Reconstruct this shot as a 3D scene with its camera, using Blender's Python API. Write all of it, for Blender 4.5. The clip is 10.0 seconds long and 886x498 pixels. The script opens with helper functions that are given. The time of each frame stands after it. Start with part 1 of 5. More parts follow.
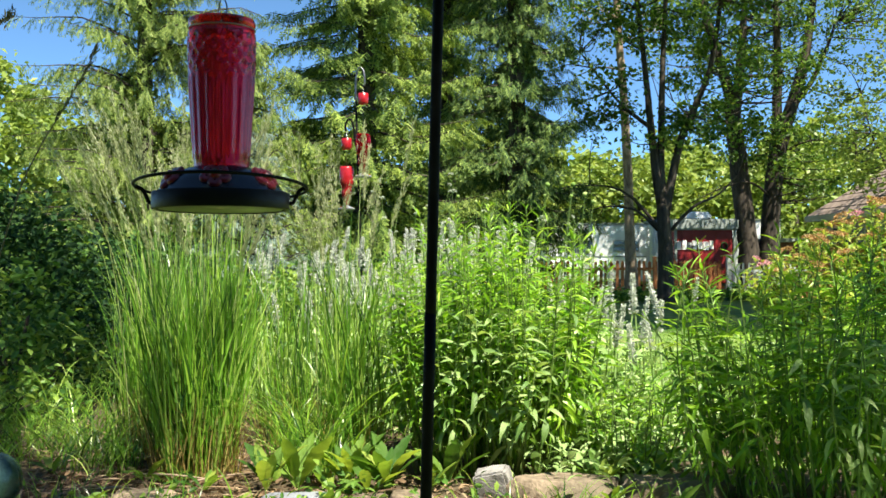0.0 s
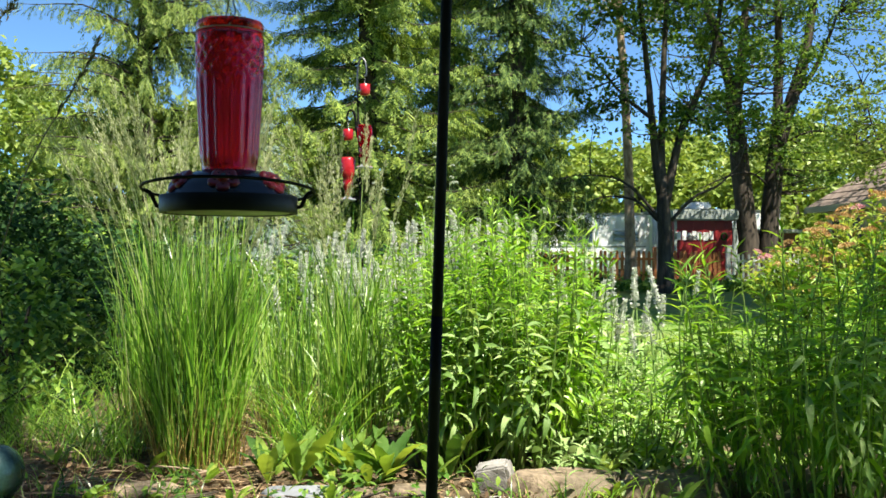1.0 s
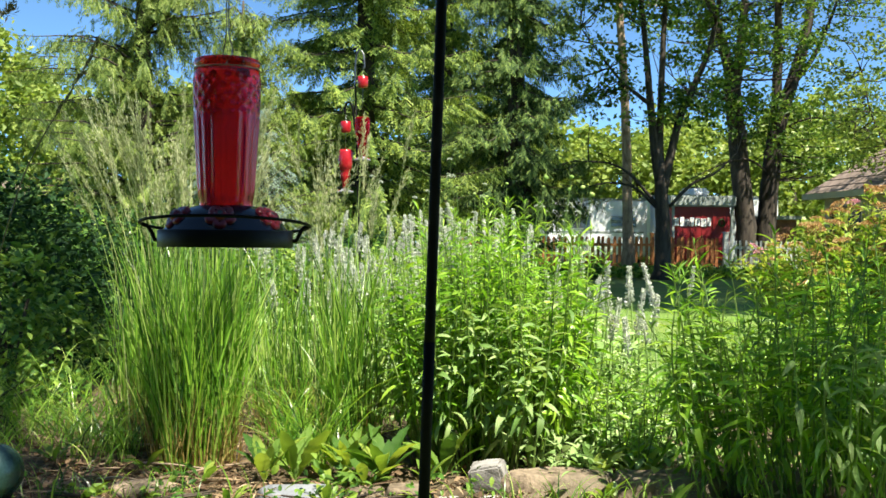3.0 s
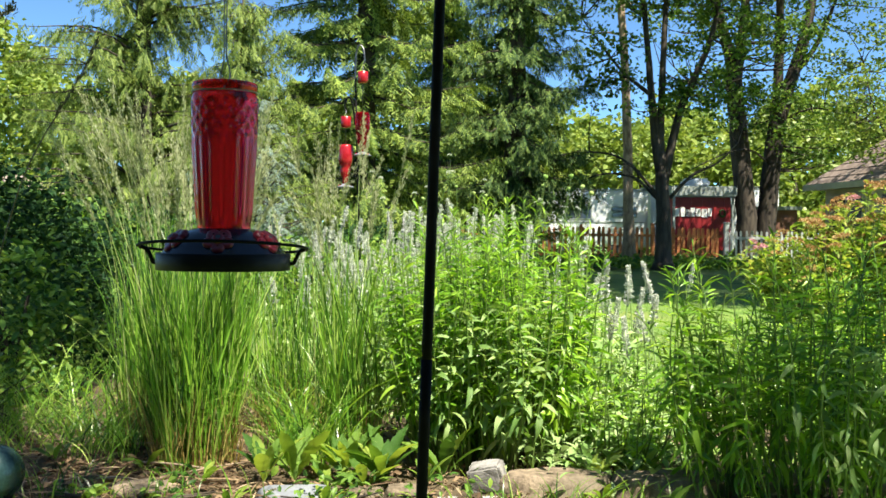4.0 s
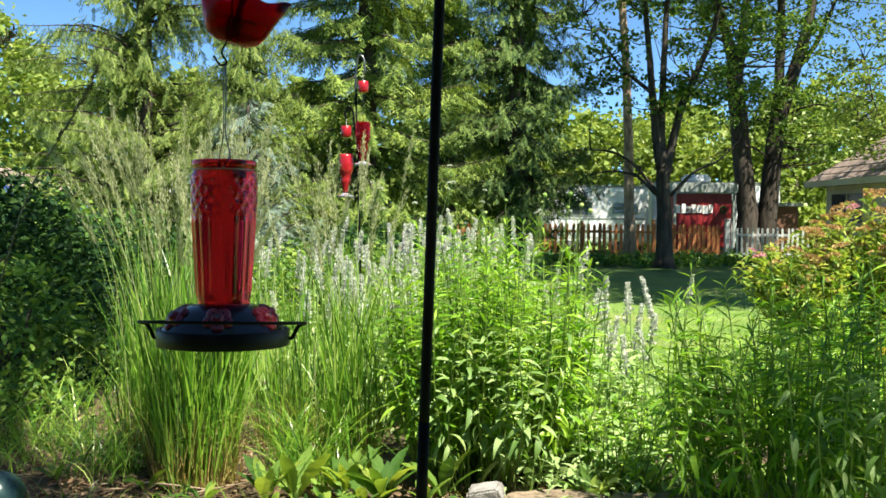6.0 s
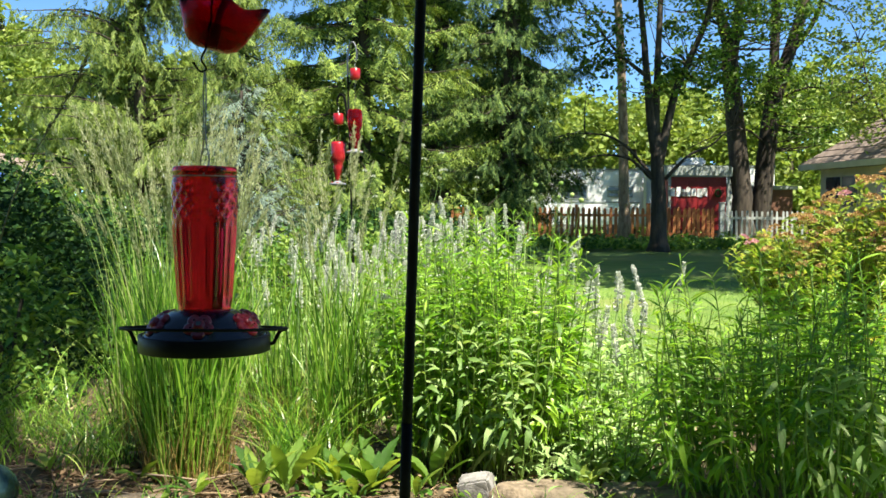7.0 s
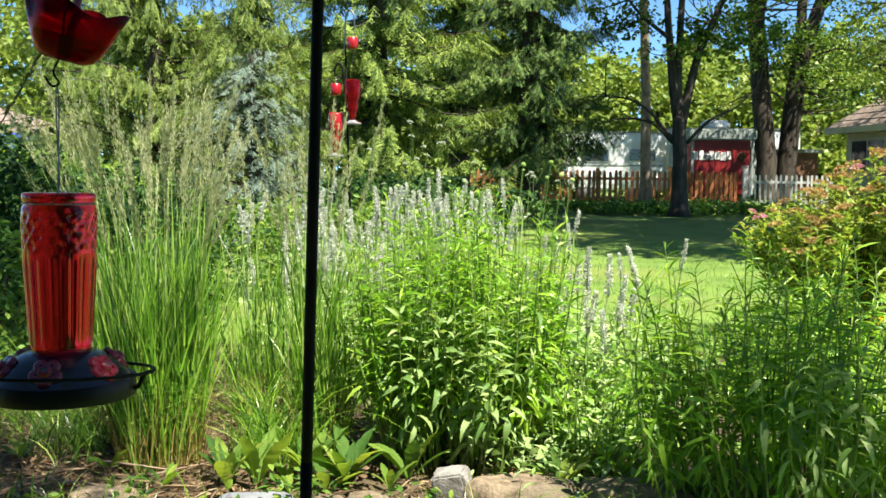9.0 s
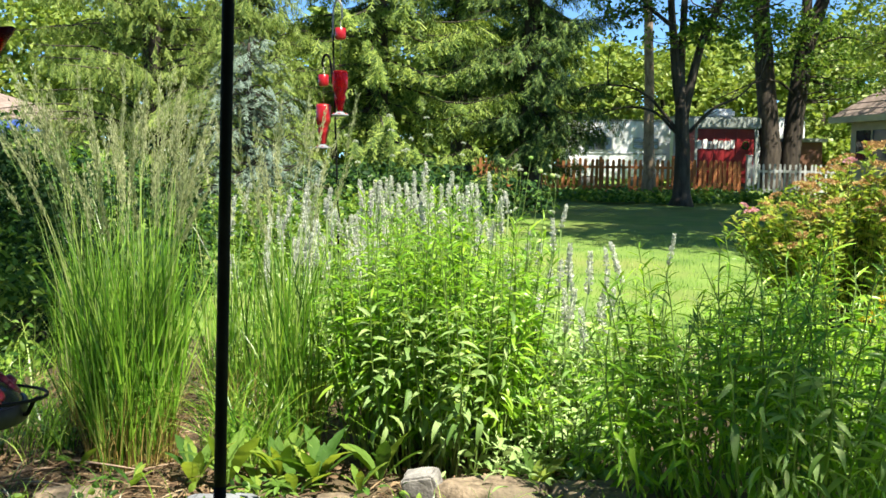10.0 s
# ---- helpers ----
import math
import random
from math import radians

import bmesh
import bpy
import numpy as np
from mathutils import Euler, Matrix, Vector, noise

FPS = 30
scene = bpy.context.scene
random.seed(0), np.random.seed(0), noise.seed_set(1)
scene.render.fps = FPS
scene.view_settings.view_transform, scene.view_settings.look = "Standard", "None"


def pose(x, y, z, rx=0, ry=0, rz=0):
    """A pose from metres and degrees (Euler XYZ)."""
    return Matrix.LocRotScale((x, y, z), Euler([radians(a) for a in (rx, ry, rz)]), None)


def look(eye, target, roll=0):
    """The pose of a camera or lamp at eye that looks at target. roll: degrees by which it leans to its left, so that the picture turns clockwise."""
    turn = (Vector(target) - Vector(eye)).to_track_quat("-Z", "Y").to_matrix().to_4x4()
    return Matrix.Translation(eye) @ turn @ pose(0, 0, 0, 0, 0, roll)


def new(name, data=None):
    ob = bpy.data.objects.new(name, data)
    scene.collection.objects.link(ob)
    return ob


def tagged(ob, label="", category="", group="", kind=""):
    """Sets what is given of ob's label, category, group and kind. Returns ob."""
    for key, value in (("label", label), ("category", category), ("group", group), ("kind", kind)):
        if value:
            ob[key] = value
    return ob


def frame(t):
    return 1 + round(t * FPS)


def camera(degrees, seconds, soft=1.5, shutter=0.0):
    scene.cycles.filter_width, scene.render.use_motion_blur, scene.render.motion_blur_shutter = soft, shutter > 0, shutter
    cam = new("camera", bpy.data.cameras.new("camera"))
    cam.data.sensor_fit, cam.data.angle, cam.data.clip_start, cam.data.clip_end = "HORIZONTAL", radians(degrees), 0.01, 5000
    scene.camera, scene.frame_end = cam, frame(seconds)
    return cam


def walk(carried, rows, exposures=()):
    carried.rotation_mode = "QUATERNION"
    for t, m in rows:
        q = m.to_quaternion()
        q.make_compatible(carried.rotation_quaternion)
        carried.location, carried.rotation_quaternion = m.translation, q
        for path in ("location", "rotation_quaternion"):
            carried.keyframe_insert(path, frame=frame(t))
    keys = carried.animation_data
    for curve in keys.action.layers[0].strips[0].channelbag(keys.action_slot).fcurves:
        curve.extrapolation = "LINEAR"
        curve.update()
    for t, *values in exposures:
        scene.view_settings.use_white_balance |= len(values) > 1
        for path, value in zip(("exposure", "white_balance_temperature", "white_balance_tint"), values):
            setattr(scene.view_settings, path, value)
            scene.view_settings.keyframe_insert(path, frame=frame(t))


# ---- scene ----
cam = camera(46.3, 10.0, 1.62)

PATH = [
    (0, (0.068, -0.01, 0.712), (0.077, 1.99, 0.764), -0.1),
    (0.5, (0.067, -0.013, 0.721), (0.076, 1.986, 0.762), -0.1),
    (1, (0.058, -0.008, 0.731), (0.068, 1.991, 0.761), 0.2),
    (1.5, (0.063, -0.024, 0.746), (0.073, 1.976, 0.768), 0.3),
    (2, (0.061, -0.034, 0.762), (0.073, 1.966, 0.777), 0.5),
    (2.5, (0.062, -0.036, 0.777), (0.076, 1.963, 0.785), 0.5),
    (4, (0.069, -0.043, 0.833), (0.082, 1.957, 0.809), 0.6),
    (4.5, (0.068, -0.052, 0.859), (0.079, 1.948, 0.832), 0.6),
    (5, (0.07, -0.056, 0.88), (0.08, 1.944, 0.854), 0.6),
    (5.5, (0.072, -0.056, 0.912), (0.081, 1.944, 0.884), 0.6),
    (7, (0.092, -0.064, 0.96), (0.112, 1.935, 0.892), 0.4),
    (7.5, (0.119, -0.039, 0.985), (0.14, 1.959, 0.895), 0.3),
    (8, (0.141, -0.002, 1.002), (0.159, 1.994, 0.892), 0.5),
    (8.5, (0.194, 0.029, 1.016), (0.194, 2.025, 0.889), 0.4),
    (9, (0.251, 0.074, 1.04), (0.225, 2.068, 0.896), 0.6),
    (9.5, (0.319, 0.113, 1.052), (0.283, 2.107, 0.892), 0.7),
    (10, (0.359, 0.132, 1.075), (0.323, 2.124, 0.906), 0.8),
]
walk(cam, [(t, look(eye, target, roll)) for t, eye, target, roll in PATH])

# ---- light ----
SUN_AZ, SUN_EL = radians(145), radians(59)          # azimuth clockwise from +y
TO_SUN = Vector((math.sin(SUN_AZ) * math.cos(SUN_EL), math.cos(SUN_AZ) * math.cos(SUN_EL), math.sin(SUN_EL)))
world = bpy.data.worlds.new("sky")
scene.world = world
world.use_nodes = True
wn = world.node_tree.nodes
sky = wn.new("ShaderNodeTexSky")
sky.sky_type, sky.sun_disc, sky.sun_elevation, sky.sun_rotation = "NISHITA", False, SUN_EL, SUN_AZ
sky.air_density, sky.dust_density, sky.ozone_density = 0.5, 0.0, 0.9
sky.altitude = 2600
clear = wn.new("ShaderNodeMix")                      # a clear, slightly cyan summer sky
clear.data_type, clear.blend_type = "RGBA", "MULTIPLY"
clear.inputs[0].default_value, clear.inputs[7].default_value = 1.0, (0.74, 1.0, 1.02, 1)
world.node_tree.links.new(sky.outputs[0], clear.inputs[6])
world.node_tree.links.new(clear.outputs[2], wn["Background"].inputs[0])
wn["Background"].inputs[1].default_value = 0.1
sun_data = bpy.data.lights.new("sun", "SUN")
sun_data.energy, sun_data.angle, sun_data.color = 5.0, radians(0.53), (1.0, 0.93, 0.78)
sun = new("sun", sun_data)
sun.matrix_world = look(TO_SUN * 60, (0, 0, 0))
scene.view_settings.exposure = 1.54

# ---- materials ----


def node_mat(name):
    m = bpy.data.materials.new(name)
    m.use_nodes = True
    nt = m.node_tree
    return m, nt.nodes, nt.links, nt.nodes["Principled BSDF"]


def ramp(n, stops):
    r = n.new("ShaderNodeValToRGB")
    e = r.color_ramp.elements
    while len(e) < len(stops):
        e.new(0.5)
    for el, (p, c) in zip(e, stops):
        el.position, el.color = p, (*c, 1)
    return r


def surface(name, c1, c2, scale=12.0, rough=0.7, metal=0.0, bump=0.3, fine=120.0, spec=0.4, stains=None, coat=0.0, stretch=(1, 1, 1)):
    """Two-scale noise colour with a fine relief; stains: a third colour in large blotches."""
    m, n, l, p = node_mat(name)
    tc, mp = n.new("ShaderNodeTexCoord"), n.new("ShaderNodeMapping")
    mp.inputs["Scale"].default_value = stretch
    l.new(tc.outputs["Object"], mp.inputs[0])
    a, b = n.new("ShaderNodeTexNoise"), n.new("ShaderNodeTexNoise")
    a.inputs["Scale"].default_value, b.inputs["Scale"].default_value = scale, fine
    a.inputs["Detail"].default_value, b.inputs["Detail"].default_value = 6, 4
    l.new(mp.outputs[0], a.inputs["Vector"])
    l.new(mp.outputs[0], b.inputs["Vector"])
    mix = n.new("ShaderNodeMath")
    mix.operation = "MULTIPLY_ADD"
    mix.inputs[1].default_value, mix.inputs[2].default_value = 0.4, -0.2
    l.new(b.outputs[0], mix.inputs[0])
    add = n.new("ShaderNodeMath")
    l.new(a.outputs[0], add.inputs[0])
    l.new(mix.outputs[0], add.inputs[1])
    oi = n.new("ShaderNodeObjectInfo")
    var = n.new("ShaderNodeMath")
    var.operation = "MULTIPLY_ADD"
    var.inputs[1].default_value, var.inputs[2].default_value = 0.22, -0.11
    l.new(oi.outputs["Random"], var.inputs[0])
    add2 = n.new("ShaderNodeMath")
    l.new(add.outputs[0], add2.inputs[0])
    l.new(var.outputs[0], add2.inputs[1])
    r = ramp(n, [(0.3, c1), (0.7, c2)])
    l.new(add2.outputs[0], r.inputs[0])
    col = r.outputs[0]
    if stains:
        s = n.new("ShaderNodeTexNoise")
        s.inputs["Scale"].default_value, s.inputs["Detail"].default_value = scale * 0.3, 5
        l.new(tc.outputs["Object"], s.inputs["Vector"])
        sr = ramp(n, [(0.48, (0, 0, 0)), (0.62, (1, 1, 1))])
        l.new(s.outputs[0], sr.inputs[0])
        mx = n.new("ShaderNodeMix")
        mx.data_type = "RGBA"
        l.new(sr.outputs[0], mx.inputs[0])
        l.new(col, mx.inputs[6])
        mx.inputs[7].default_value = (*stains, 1)
        col = mx.outputs[2]
    l.new(col, p.inputs["Base Color"])
    p.inputs["Roughness"].default_value, p.inputs["Metallic"].default_value = rough, metal
    p.inputs["Specular IOR Level"].default_value, p.inputs["Coat Weight"].default_value = spec, coat
    if bump:
        bn = n.new("ShaderNodeBump")
        bn.inputs["Strength"].default_value, bn.inputs["Distance"].default_value = bump, 0.01
        l.new(add.outputs[0], bn.inputs["Height"])
        l.new(bn.outputs[0], p.inputs["Normal"])
    return m


def leafy(name, stops, trans=0.4, glow=(1.25, 1.2, 0.6), rough=0.45, spec=0.35, veins=0.0, patch=1.2):
    """Leaf colour that differs from leaf to leaf and over the plant; part of the light passes through."""
    m, n, l, p = node_mat(name)
    ge, oi, tc = n.new("ShaderNodeNewGeometry"), n.new("ShaderNodeObjectInfo"), n.new("ShaderNodeTexCoord")
    add = n.new("ShaderNodeMath")
    l.new(ge.outputs["Random Per Island"], add.inputs[0])
    l.new(oi.outputs["Random"], add.inputs[1])
    fr = n.new("ShaderNodeMath")
    fr.operation = "FRACT"
    l.new(add.outputs[0], fr.inputs[0])
    no = n.new("ShaderNodeTexNoise")
    no.inputs["Scale"].default_value, no.inputs["Detail"].default_value = patch, 3
    l.new(tc.outputs["Object"], no.inputs["Vector"])
    ma = n.new("ShaderNodeMath")
    ma.operation = "MULTIPLY_ADD"
    ma.inputs[1].default_value = 0.5
    l.new(no.outputs[0], ma.inputs[0])
    hal = n.new("ShaderNodeMath")
    hal.operation = "MULTIPLY_ADD"
    hal.inputs[1].default_value, hal.inputs[2].default_value = 0.85, -0.17
    l.new(fr.outputs[0], hal.inputs[0])
    l.new(hal.outputs[0], ma.inputs[2])
    r = ramp(n, stops)
    l.new(ma.outputs[0], r.inputs[0])
    l.new(r.outputs[0], p.inputs["Base Color"])
    p.inputs["Roughness"].default_value, p.inputs["Specular IOR Level"].default_value = rough, spec
    if veins:
        wv = n.new("ShaderNodeTexNoise")
        wv.inputs["Scale"].default_value = 90
        l.new(tc.outputs["Object"], wv.inputs["Vector"])
        bn = n.new("ShaderNodeBump")
        bn.inputs["Strength"].default_value, bn.inputs["Distance"].default_value = veins, 0.004
        l.new(wv.outputs[0], bn.inputs["Height"])
        l.new(bn.outputs[0], p.inputs["Normal"])
    tr, ms = n.new("ShaderNodeBsdfTranslucent"), n.new("ShaderNodeMixShader")
    tint = n.new("ShaderNodeMix")
    tint.data_type, tint.blend_type = "RGBA", "MULTIPLY"
    tint.inputs[0].default_value = 1.0
    l.new(r.outputs[0], tint.inputs[6])
    tint.inputs[7].default_value = (*glow, 1)
    l.new(tint.outputs[2], tr.inputs[0])
    ms.inputs[0].default_value = trans
    l.new(p.outputs[0], ms.inputs[1])
    l.new(tr.outputs[0], ms.inputs[2])
    l.new(ms.outputs[0], n["Material Output"].inputs[0])
    return m


def glassy(name, col, rough=0.05, ior=1.45, weight=1.0, spec=0.5):
    m, n, l, p = node_mat(name)
    p.inputs["Base Color"].default_value = (*col, 1)
    p.inputs["Roughness"].default_value, p.inputs["IOR"].default_value = rough, ior
    p.inputs["Transmission Weight"].default_value, p.inputs["Specular IOR Level"].default_value = weight, spec
    return m


M_GRASS = leafy("grass_blade", [(0.12, (0.024, 0.08, 0.01)), (0.42, (0.12, 0.29, 0.025)), (0.7, (0.27, 0.47, 0.05)), (0.95, (0.5, 0.64, 0.17))], 0.45, rough=0.34, spec=0.7)
M_CULM = leafy("pale_grass_stalk", [(0.1, (0.15, 0.24, 0.06)), (0.5, (0.27, 0.37, 0.12)), (0.9, (0.44, 0.47, 0.22))], 0.3, rough=0.4)
M_DARKSTALK = leafy("dark_seed_stalk", [(0.1, (0.03, 0.035, 0.015)), (0.9, (0.075, 0.075, 0.032))], 0.15)
M_STRAW = leafy("dry_grass", [(0.2, (0.15, 0.1, 0.03)), (0.6, (0.36, 0.26, 0.08)), (0.9, (0.55, 0.45, 0.17))], 0.3, (1.1, 1, 0.8))
M_PLUME = leafy("grass_plume", [(0.2, (0.23, 0.26, 0.12)), (0.5, (0.36, 0.38, 0.2)), (0.9, (0.52, 0.54, 0.33))], 0.45, (1, 1.05, 0.8))
M_LEAF = leafy("perennial_leaf", [(0.1, (0.085, 0.21, 0.012)), (0.5, (0.2, 0.4, 0.028)), (0.9, (0.37, 0.57, 0.065))], 0.45, rough=0.36, spec=0.7, veins=0.25)
M_LOWLEAF = leafy("grey_green_leaf", [(0.1, (0.12, 0.23, 0.05)), (0.5, (0.23, 0.36, 0.1)), (0.92, (0.37, 0.48, 0.18)), (1.0, (0.5, 0.42, 0.06))], 0.38, rough=0.5, spec=0.6, veins=0.3)
M_STEM = surface("green_stem", (0.08, 0.16, 0.03), (0.17, 0.24, 0.06), 20, 0.5, bump=0.1)
M_WEED = leafy("broad_weed_leaf", [(0.1, (0.06, 0.15, 0.024)), (0.5, (0.17, 0.3, 0.042)), (0.9, (0.36, 0.46, 0.075))], 0.42, rough=0.42, veins=0.8)
M_FELT = leafy("felted_leaf", [(0.1, (0.17, 0.29, 0.08)), (0.5, (0.28, 0.41, 0.145)), (0.9, (0.42, 0.53, 0.25))], 0.28, (1, 1, 0.8), 0.9, 0.1)
M_SPIKE = leafy("woolly_spike", [(0.1, (0.42, 0.48, 0.36)), (0.5, (0.58, 0.61, 0.53)), (0.8, (0.66, 0.67, 0.63)), (0.98, (0.6, 0.5, 0.64))], 0.3, (1, 1, 0.95), 0.95, 0.05)
M_BUD = leafy("pale_bud", [(0.1, (0.2, 0.34, 0.07)), (0.9, (0.4, 0.5, 0.17))], 0.25, (1, 1, 0.8), 0.8)
M_WHITE_FLOWER = leafy("white_blossom", [(0.1, (0.45, 0.5, 0.36)), (0.9, (0.62, 0.64, 0.54))], 0.3, (1, 1, 1), 0.8)
M_YELLOW = leafy("yellow_blossom", [(0.1, (0.6, 0.42, 0.02)), (0.9, (0.8, 0.66, 0.06))], 0.3, (1, 1, 0.8), 0.7)
M_SPIREA = leafy("spirea_leaf", [(0.1, (0.15, 0.27, 0.04)), (0.5, (0.29, 0.4, 0.07)), (0.9, (0.47, 0.47, 0.13))], 0.45)
M_CORYMB = leafy("rust_blossom", [(0.1, (0.3, 0.16, 0.06)), (0.5, (0.46, 0.28, 0.11)), (0.9, (0.56, 0.43, 0.2))], 0.25, (1, 0.9, 0.8), 0.85)
M_PINK = leafy("pink_blossom", [(0.1, (0.52, 0.2, 0.26)), (0.9, (0.7, 0.42, 0.44))], 0.25, (1, 0.9, 0.9), 0.85)
# very dark greens: the left shrubs' shade is partly put into this leaf colour
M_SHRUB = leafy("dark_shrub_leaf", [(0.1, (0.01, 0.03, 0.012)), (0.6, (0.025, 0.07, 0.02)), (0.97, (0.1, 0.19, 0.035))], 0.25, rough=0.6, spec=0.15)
M_HEDGE = leafy("bright_shrub_leaf", [(0.1, (0.06, 0.15, 0.025)), (0.5, (0.14, 0.26, 0.04)), (0.9, (0.28, 0.38, 0.06))], 0.42)
M_WEEDY = leafy("wild_leaf", [(0.1, (0.035, 0.095, 0.017)), (0.5, (0.1, 0.22, 0.035)), (0.95, (0.3, 0.42, 0.07))], 0.4)
M_SPRUCE = leafy("spruce_needles", [(0.15, (0.042, 0.088, 0.02)), (0.5, (0.14, 0.22, 0.041)), (0.9, (0.34, 0.43, 0.09))], 0.36, (1.2, 1.15, 0.6), 0.55, 0.25, patch=0.6)
M_SPRUCE_DARK = leafy("dark_spruce_needles", [(0.15, (0.024, 0.056, 0.019)), (0.5, (0.068, 0.13, 0.033)), (0.9, (0.2, 0.28, 0.065))], 0.25, (1.2, 1.15, 0.6), 0.6, 0.2, patch=0.6)
M_CEDAR = leafy("cedar_sprays", [(0.15, (0.07, 0.12, 0.026)), (0.5, (0.16, 0.235, 0.05)), (0.9, (0.31, 0.38, 0.1))], 0.38, (1.2, 1.1, 0.6), 0.55, 0.25, patch=0.7)
M_BLUE = leafy("blue_spruce_needles", [(0.15, (0.08, 0.125, 0.09)), (0.9, (0.21, 0.28, 0.225))], 0.15, (1, 1, 1), 0.6)
M_MAPLE = leafy("maple_leaf", [(0.1, (0.035, 0.085, 0.013)), (0.5, (0.085, 0.17, 0.025)), (0.9, (0.2, 0.3, 0.05))], 0.5, patch=0.5)
M_FAR = leafy("far_tree_leaf", [(0.1, (0.13, 0.2, 0.04)), (0.5, (0.21, 0.3, 0.058)), (0.9, (0.32, 0.39, 0.1))], 0.42, patch=0.25)
M_LITTER = leafy("dead_leaf", [(0.1, (0.045, 0.026, 0.013)), (0.45, (0.12, 0.075, 0.04)), (0.8, (0.29, 0.2, 0.115)), (0.97, (0.46, 0.36, 0.23))], 0.1, (1, 0.9, 0.7), 0.8)
M_BARK = surface("grey_bark", (0.016, 0.012, 0.009), (0.075, 0.06, 0.045), 3, 0.9, bump=1.0, fine=18, stretch=(3, 3, 0.6))
M_PINEBARK = surface("tan_bark", (0.13, 0.085, 0.055), (0.36, 0.27, 0.19), 5, 0.9, bump=1.0, fine=22, stretch=(2, 2, 0.8))
M_SOIL = surface("bed_soil", (0.024, 0.017, 0.009), (0.09, 0.064, 0.036), 9, 0.95, bump=1.0, fine=90, stains=(0.1, 0.076, 0.042))
M_LAWN = surface("lawn_turf", (0.06, 0.125, 0.016), (0.15, 0.235, 0.04), 1.6, 0.9, bump=0.8, fine=45, stains=(0.16, 0.2, 0.045))
M_GREYSTONE = surface("grey_stone", (0.2, 0.19, 0.18), (0.46, 0.45, 0.43), 14, 0.85, bump=0.8, fine=140, stains=(0.15, 0.14, 0.13))
M_TANSTONE = surface("tan_stone", (0.09, 0.068, 0.045), (0.29, 0.225, 0.155), 22, 0.9, bump=1.6, fine=70, stains=(0.16, 0.13, 0.09))
M_PALESTONE = surface("pale_stone", (0.14, 0.15, 0.17), (0.29, 0.31, 0.34), 7, 0.8, bump=0.8, fine=110, stains=(0.14, 0.15, 0.17))
M_BLACKMETAL = surface("black_enamel", (0.003, 0.003, 0.003), (0.007, 0.007, 0.007), 30, 0.58, bump=0.15, fine=220, spec=0.06)
M_RIM = surface("matt_black_plastic", (0.004, 0.004, 0.005), (0.009, 0.009, 0.01), 20, 0.42, bump=0.05, spec=0.14)
M_STEEL = surface("steel_wire", (0.12, 0.12, 0.12), (0.26, 0.26, 0.26), 40, 0.4, 1.0, bump=0.1)
M_REDGLASS = glassy("red_glass", (0.56, 0.012, 0.028), 0.14, 1.38, spec=0.2)
M_NECTAR = glassy("red_nectar", (0.3, 0.004, 0.016), 0.02, 1.34)
M_BLACKGLOSS = surface("glossy_black_plastic", (0.004, 0.004, 0.008), (0.01, 0.01, 0.018), 8, 0.2, bump=0.03, spec=0.4)
M_REDPLASTIC = surface("red_plastic", (0.17, 0.008, 0.014), (0.25, 0.02, 0.032), 60, 0.3, bump=0.05, spec=0.4)
M_CUP = glassy("red_clear_plastic", (0.55, 0.006, 0.035), 0.2, 1.1)
M_PALEBASE = surface("amber_plastic", (0.02, 0.018, 0.007), (0.045, 0.04, 0.014), 30, 0.3, bump=0.1)
M_TEAL = surface("mottled_teal_glaze", (0.006, 0.02, 0.022), (0.035, 0.075, 0.075), 26, 0.2, bump=0.05, stains=(0.012, 0.03, 0.034))
M_RVWHITE = surface("white_camper_skin", (0.66, 0.68, 0.7), (0.78, 0.79, 0.8), 2, 0.4, bump=0.05, stains=(0.6, 0.62, 0.64))
M_RED = surface("red_paint", (0.19, 0.0065, 0.009), (0.27, 0.013, 0.0155), 2, 0.5, bump=0.1, stains=(0.203, 0.00936, 0.0109))
M_TRIMGREY = surface("weathered_trim", (0.18, 0.21, 0.195), (0.31, 0.34, 0.32), 4, 0.7, bump=0.2)
M_CEDARWOOD = surface("orange_stained_wood", (0.27, 0.09, 0.027), (0.42, 0.17, 0.06), 5, 0.75, bump=0.4, fine=60, stretch=(6, 6, 0.7))
M_WHITEWOOD = surface("white_painted_wood", (0.378, 0.405, 0.387), (0.522, 0.54, 0.522), 6, 0.6, bump=0.2, stains=(0.306, 0.333, 0.315))
M_SHINGLE = surface("brown_shingle", (0.16, 0.12, 0.1), (0.3, 0.24, 0.21), 4, 0.9, bump=0.5, fine=30)
M_SIDING = surface("beige_siding", (0.42, 0.36, 0.25), (0.54, 0.47, 0.34), 2, 0.7, bump=0.1)
M_DARKGLASS = surface("dark_window_glass", (0.02, 0.024, 0.028), (0.05, 0.055, 0.06), 1, 0.08, bump=0.0, spec=0.6)
M_BLUE_TARP = surface("blue_tarp", (0.02, 0.05, 0.2), (0.05, 0.1, 0.34), 3, 0.5, bump=0.4)
M_BROWN = surface("brown_paint", (0.1, 0.045, 0.03), (0.18, 0.085, 0.05), 3, 0.7, bump=0.2)
M_BACKWALL = surface("dark_house_siding", (0.09, 0.08, 0.07), (0.15, 0.135, 0.12), 2, 0.8, bump=0.2)
M_SIGN = surface("off_white_board", (0.6, 0.6, 0.58), (0.72, 0.72, 0.7), 6, 0.6, bump=0.1)
M_DARKPAINT = surface("faded_dark_paint", (0.05, 0.05, 0.055), (0.1, 0.1, 0.1), 6, 0.7, bump=0.1)

# ---- mesh tools ----
R = np.random.default_rng(7)


def thing(name, at, label, category, group="", kind=""):
    ob = new(name)
    ob.empty_display_size = 0.1
    ob.location = at
    return tagged(ob, label, category, group, kind)


